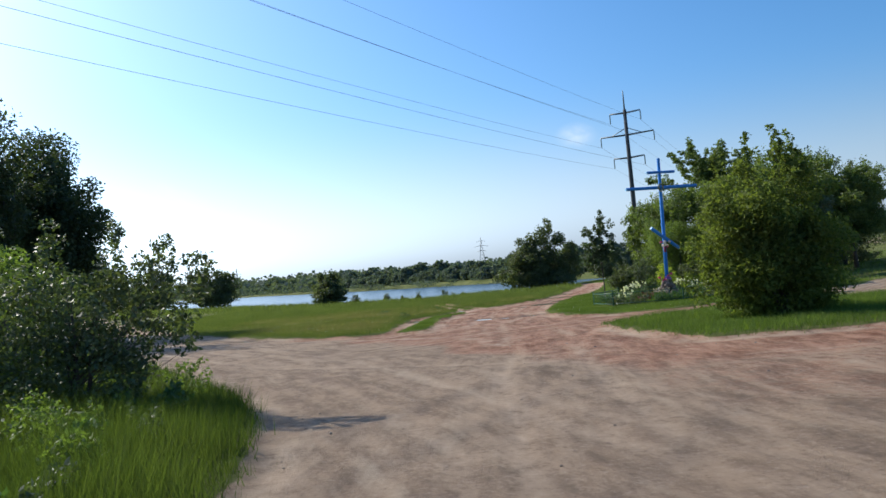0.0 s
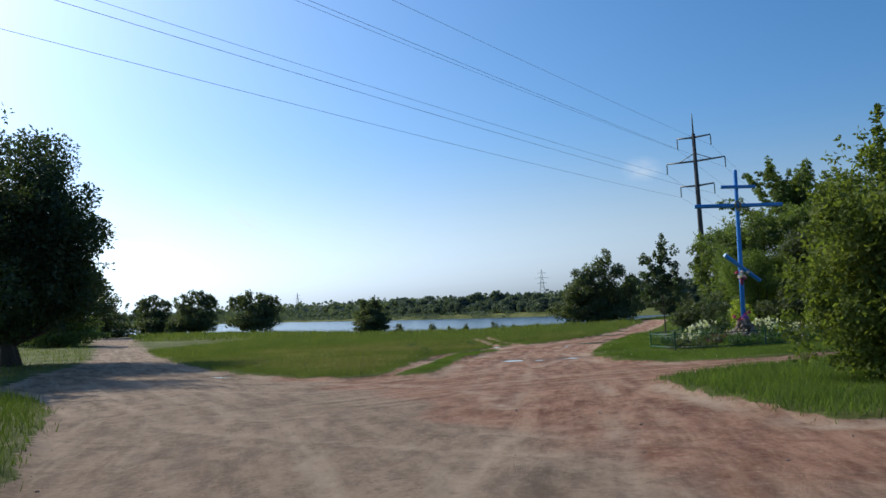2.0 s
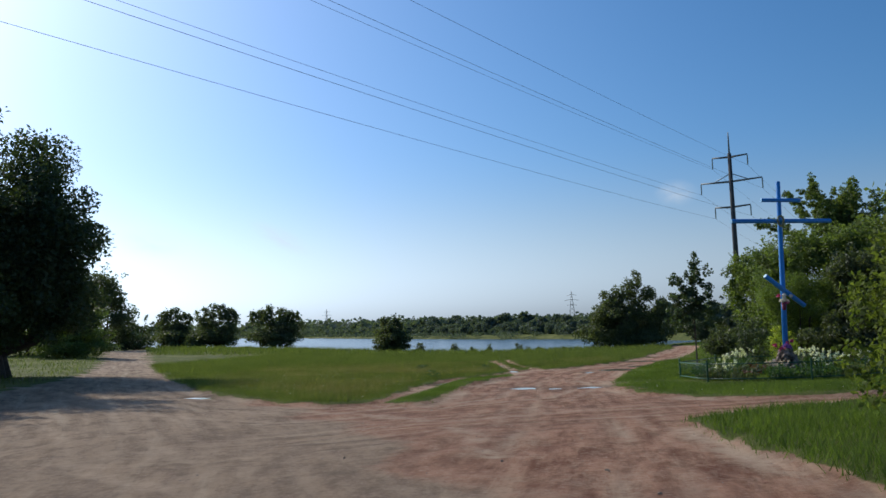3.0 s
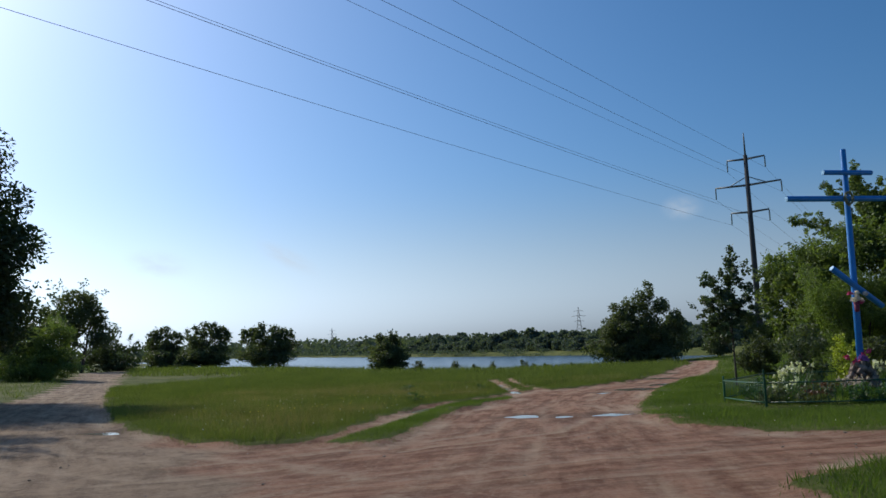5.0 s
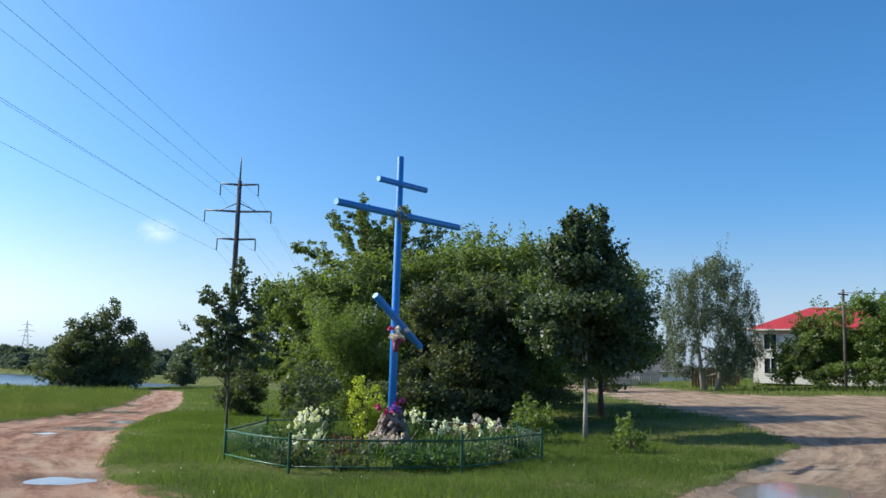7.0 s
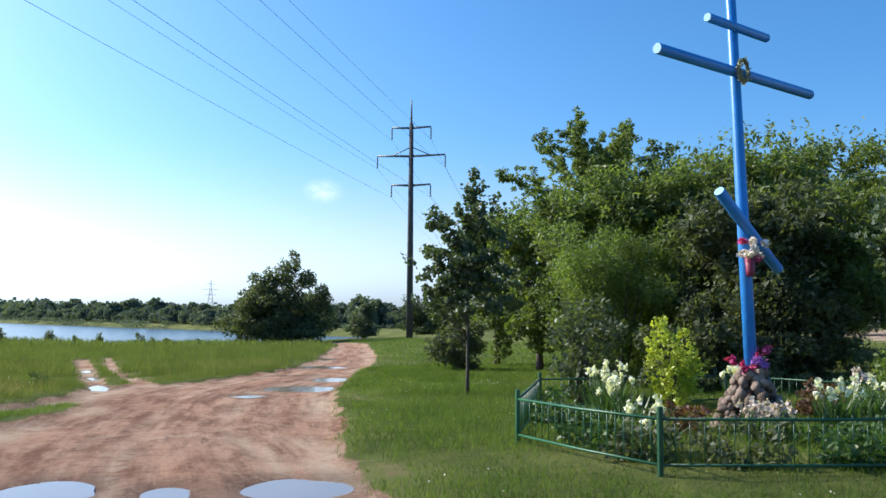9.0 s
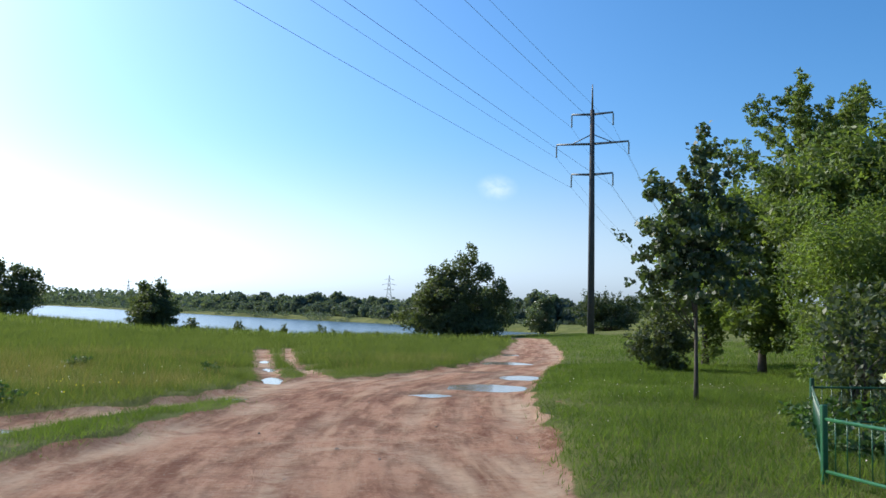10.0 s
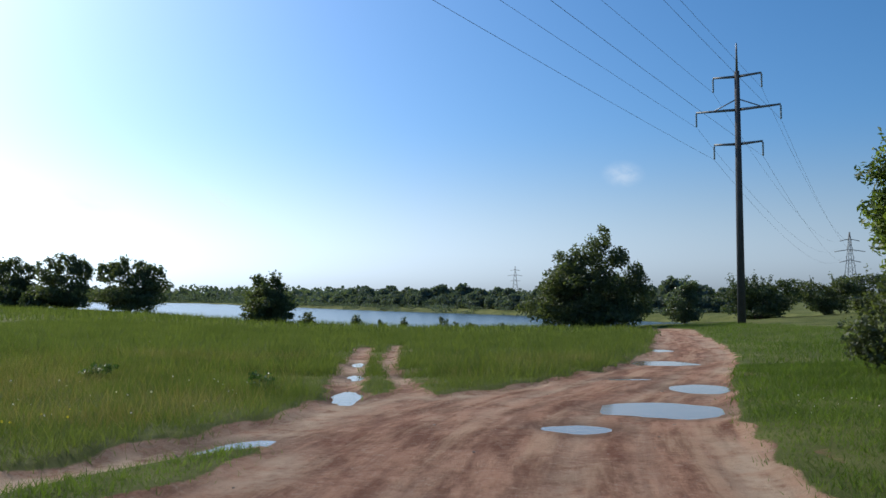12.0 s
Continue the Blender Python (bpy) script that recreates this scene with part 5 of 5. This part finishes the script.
def build_houses():
    rows = [(u, zz, 0.95, 1.2, "front") for zz in (1.3, 3.1) for u in (-4, -1.4, 1.4, 4)] + [(u, zz, 0.9, 1.15, "side") for zz in (1.3, 3.1) for u in (-2, 1.6)]
    house(60.6, 66.8, -57, 10.5, 9, 4.0, 2.0, rows, "white two-storey house with a red hipped metal roof")
    house(77.0, 63.0, -57, 14, 9, 6.4, 2.4, rows, "white house with a red metal roof behind trees")
    house(69.0, 97.0, -30, 3.6, 5, 1.6, 1.7, [(0, 1.0, 0.7, 0.7, "front")], "small white gabled shed behind a fence", DARKROOF, hip=False)
    house(63.5, 89.0, -40, 5.0, 3.5, 1.0, 0.7, [(0, 0.6, 0.5, 0.4, "front")], "low shed with a dark roof", DARKROOF, hip=False)
    for (ax, ay), (bx, by), h, mat, lab in (((46.5, 80.0), (54.0, 79.0), 1.3, GREYWOOD, "grey board garden fence"), ((50.5, 71.5), (53.5, 69.5), 1.5, BROWNWOOD, "brown board garden fence")):
        za = height(ax, ay)
        f = thing("board_fence", ax, ay, za - 0.05, lab, "fence")
        d = Vector((bx - ax, by - ay, height(bx, by) - za))
        n = int(d.length / 0.22)
        bm = bmesh.new()
        box(bm, 0, 0, h / 2, 0.19, 0.025, h)
        me = bpy.data.meshes.new("board")
        bm.to_mesh(me)
        bm.free()
        a = math.degrees(math.atan2(d.y, d.x))
        for k in range(n):
            ob = part("board", me, mat, f)
            ob.matrix_basis = Matrix.Translation(d * (k / n)) @ pose(0, 0, 0, 0, 0, a)
        bm = bmesh.new()
        tube(bm, [Vector((0, 0.04, h * 0.75)), d + Vector((0, 0.04, h * 0.75))], [0.04, 0.04], 4)
        part("rail", bm, mat, f)
    x, y = 49.8, 57.6
    p = thing("utility_pole", x, y, height(x, y) - 0.1, "slim dark wooden utility pole by the road", "pole")
    bm = bmesh.new()
    tube(bm, [(0, 0, 0), (0, 0, 6.4)], [0.1, 0.08], 10)
    part("mast", bm, BARK, p)
    bm = bmesh.new()
    box(bm, 0, 0, 6.1, 0.9, 0.09, 0.09, 0.01)
    part("crossarm", bm, BARK, p)
    for off in (-0.35, 0.35):
        bm = bmesh.new()
        a, b = Vector((x + off, y, height(x, y) + 6.1)), Vector((75.0 + off, 33.0, height(75.0, 33.0) + 6.0))
        tube(bm, [a.lerp(b, t) - Vector((0, 0, 2.4 * t * (1 - t))) for t in np.linspace(0, 1, 17)], [0.014] * 17, 5)
        tagged(part("service_wire", bm, CABLE), "thin dark service wire along the road", "cable", "service wires along the road")


build_houses()


# ---- grass and loose stones ----
def blades(rng, x, y, h, w, lean):
    z = land(x, y) + relief(x, y, turf_distance(x, y)) - 0.01
    n = len(x)
    a = rng.uniform(0, 2 * math.pi, n)
    s = np.stack([np.cos(a), np.sin(a), np.zeros(n)], 1) * (w * rng.uniform(0.6, 1.3, n))[:, None]
    b = np.stack([x, y, z], 1)
    hh = h * rng.uniform(0.45, 1.25, n)
    off = rng.normal(size=(n, 2)) * (lean * hh)[:, None]
    t = b + np.concatenate([off, hh[:, None]], 1)
    return np.stack([b - s, b + s, t], 1).reshape(-1, 3)


def scatter(rng, n, x0, x1, y0, y1, polys, margin):
    x, y = rng.uniform(x0, x1, n), rng.uniform(y0, y1, n)
    d = np.full(n, 1e9)
    for p in polys:
        d = np.minimum(d, poly_distance(x, y, p))
    keep = (d + 0.10 * waves(x, y, 0.7, 8) < -margin + 0.12 * rng.normal(size=n)) & (poly_distance(x, y, LAKE_EDGE) > 2.0)
    keep &= rng.random(n) > 0.85 * worn(x, y, d)
    return x[keep], y[keep], d[keep]


def build_grass():
    rng = np.random.default_rng(33)
    near, verge, tall = [], [], []
    for n, x0, x1, y0, y1, polys, h, w, lean in (
            (430000, -13, 9, 30, 62, (MEADOW,), 0.17, 0.0042, 0.6), (75000, -3, 1.5, 29.5, 46.5, (STRIP,), 0.1, 0.0045, 0.6), (70000, -30, -13, 36, 66, (MEADOW,), 0.22, 0.009, 0.5), (150000, -24, 13, 55, 95, (MEADOW,), 0.28, 0.01, 0.5), (30000, -60, 20, 90, 136, (MEADOW,), 0.42, 0.035, 0.35),
            (240000, 4, 18, 29, 60, (ISLAND,), 0.11, 0.006, 0.6), (60000, 6, 26, 50, 120, (ISLAND,), 0.17, 0.012, 0.5), (22000, 14, 40, 33, 75, (ISLAND,), 0.18, 0.014, 0.4),
            (75000, 4, 18, 15.5, 28.5, (TRIANGLE,), 0.17, 0.008, 0.45), (16000, -50, -8, 22, 110, (LEFTPATCH,), 0.25, 0.025, 0.4), (14000, 40, 80, 36, 80, (YARDS,), 0.3, 0.03, 0.4)):
        x, y, d = scatter(rng, n, x0, x1, y0, y1, polys, 0.03)
        patch = 1 + 0.45 * waves(x, y, 1.4, 12) + 0.25 * waves(x, y, 0.5, 13)
        (near if polys[0] is MEADOW or polys[0] is LEFTPATCH else verge).append(blades(rng, x, y, h * np.clip(patch, 0.35, 1.8) * np.clip(0.75 - d * 0.5, 0.75, 1.0), w, lean))
    tagged(part("grass", np_mesh("grass", np.concatenate(near), 3), GRASS), "rough green grass of the meadow", "grass", kind="stuff")
    tagged(part("verge_grass", np_mesh("verge_grass", np.concatenate(verge), 3), VERGEGRASS), "short bright green grass round the bed and on verges", "grass", kind="stuff")
    x, y, d = scatter(rng, 110000, -13, 8, 30.5, 62, (MEADOW,), 0.5)
    some = rng.random(len(x)) < 0.15 + 0.85 * smooth01(0.3 + waves(x, y, 3.0, 21) + 0.6 * waves(x, y, 1.1, 22))
    x, y = x[some], y[some]
    tagged(part("seed_heads", np_mesh("seed_heads", blades(rng, x, y, 0.34, 0.0035, 0.4), 3), DRYGRASS), "fine straw-coloured seed heads over the meadow grass", "grass", kind="stuff")
    x, y, d = scatter(rng, 330, -9, 5, 30.5, 52, (MEADOW,), 0.2)
    pts = np.stack([x, y, land(x, y) + relief(x, y, turf_distance(x, y)) + rng.uniform(0.12, 0.24, len(x))], 1)
    tagged(part("meadow_flowers", np_mesh("meadow_flowers", leaf_quads(rng, pts, 0.03, slim=0.9), 4), PETAL_WHITE), "tiny white clover flowers among the grass", "flowers", kind="stuff")
    x, y, d = scatter(rng, 700, 4, 17, 29, 52, (ISLAND,), 0.2)
    some = waves(x, y, 1.2, 25) > 0.15
    pts = np.stack([x, y, land(x, y) + relief(x, y, turf_distance(x, y)) + rng.uniform(0.06, 0.13, len(x))], 1)[some]
    tagged(part("verge_flowers", np_mesh("verge_flowers", leaf_quads(rng, np.repeat(pts, 2, axis=0), 0.021, slim=0.9), 4), PETAL_WHITE), "small white clover flowers in the short grass", "flowers", kind="stuff")
    x, y, d = scatter(rng, 90, -7, -0.5, 37, 47, (MEADOW,), 0.2)
    pts = np.repeat(np.stack([x, y, land(x, y) + relief(x, y, turf_distance(x, y)) + rng.uniform(0.14, 0.22, len(x))], 1), 3, axis=0)
    tagged(part("yellow_flowers", np_mesh("yellow_flowers", leaf_quads(rng, pts, 0.03, slim=0.9), 4), PETAL_YELLOW), "tiny yellow flowers among the meadow grass", "flowers", kind="stuff")
    for n, x0, x1, y0, y1, h, w in ((85000, -10, -1.8, 0.0, 14, 0.47, 0.0052), (20000, -15, -2, 11, 29, 0.36, 0.011)):
        x, y, d = scatter(rng, n, x0, x1, y0, y1, (LEFTPATCH,), 0.02)
        patch = 1 + 0.4 * waves(x, y, 1.0, 14)
        fade = rng.random(len(x)) < smooth01((x - x0) / 2.5) * smooth01((y - y0) / 2.5 + 0.1) * smooth01((y1 - y) / 2.5)
        x, y, d, patch = x[fade], y[fade], d[fade], patch[fade]
        tall.append(blades(rng, x, y, h * np.clip(patch, 0.4, 1.7) * np.clip(0.5 - d * 0.6, 0.5, 1.1), w, 0.35))
    tagged(part("tall_grass", np_mesh("tall_grass", np.concatenate(tall), 3), TALLGRASS), "long lush grass on the roadside bank", "grass", kind="stuff")


build_grass()


def build_clods():
    """Loose stones and clods on the bare earth, too many to count."""
    rng = np.random.default_rng(51)
    bm = bmesh.new()
    bmesh.ops.create_icosphere(bm, subdivisions=1, radius=1)
    tri = np.array([[v.co[:] for v in f.verts] for f in bm.faces]).reshape(-1, 3)
    bm.free()
    x, y = rng.uniform(-12, 14, 5200), rng.uniform(2, 56, 5200)
    d = turf_distance(x, y)
    keep = (d > 0.05) & (rng.random(5200) < 0.25 + 0.75 * np.exp(-d / 0.5))
    x, y = x[keep], y[keep]
    z = land(x, y) + relief(x, y, turf_distance(x, y))
    out = []
    for a, b, c in zip(x, y, z):
        s = 0.006 + 0.018 * rng.random() ** 4
        out.append(tri * (s * rng.uniform(0.8, 1.5), s * rng.uniform(0.8, 1.5), s * 0.7) * (1 + 0.25 * rng.normal(size=(1, 3))) + (a, b, c + s * 0.3))
    tagged(part("loose_stones", np_mesh("loose_stones", np.concatenate(out), 3), PEBBLE), "scattered small stones and clods on the tracks", "stones", kind="stuff")


build_clods()


def build_clouds():
    """Faint fair-weather wisps, kilometres away."""
    m, n, l, b = node_mat("thin_cloud")
    tc = n.new("ShaderNodeTexCoord")
    g = n.new("ShaderNodeTexGradient")
    g.gradient_type = "SPHERICAL"
    l.new(tc.outputs["Object"], g.inputs[0])
    nz = noise_tex(n, l, 1.6, 5, 0.6)
    a = maths(n, l, "MULTIPLY", ramp(n, l, g.outputs["Fac"], 0.0, 0.9), ramp(n, l, nz, 0.15, 0.7))
    em, tr, mx = n.new("ShaderNodeEmission"), n.new("ShaderNodeBsdfTransparent"), n.new("ShaderNodeMixShader")
    em.inputs["Strength"].default_value = 1.1
    l.new(maths(n, l, "MULTIPLY", a, 0.4), mx.inputs[0])
    l.new(tr.outputs[0], mx.inputs[1])
    l.new(em.outputs[0], mx.inputs[2])
    l.new(mx.outputs[0], n["Material Output"].inputs["Surface"])
    for x, y, z, w, h, turn in ((490, 2980, 425, 85, 55, 0), (-850, 2890, 325, 150, 44, -28), (-1240, 2735, 310, 150, 60, -10)):
        bm = bmesh.new()
        bmesh.ops.create_circle(bm, cap_ends=True, radius=1.0, segments=32)
        ob = part("cloud", bm, m)
        ob.matrix_world = pose(x, y, z, 90, 0, 0) @ pose(0, 0, 0, 0, 0, turn) @ Matrix.Diagonal((w, h, 1, 1))
        ob.visible_shadow = False
        tagged(ob, "faint thin white cloud wisp", "cloud", kind="structure")


build_clouds()
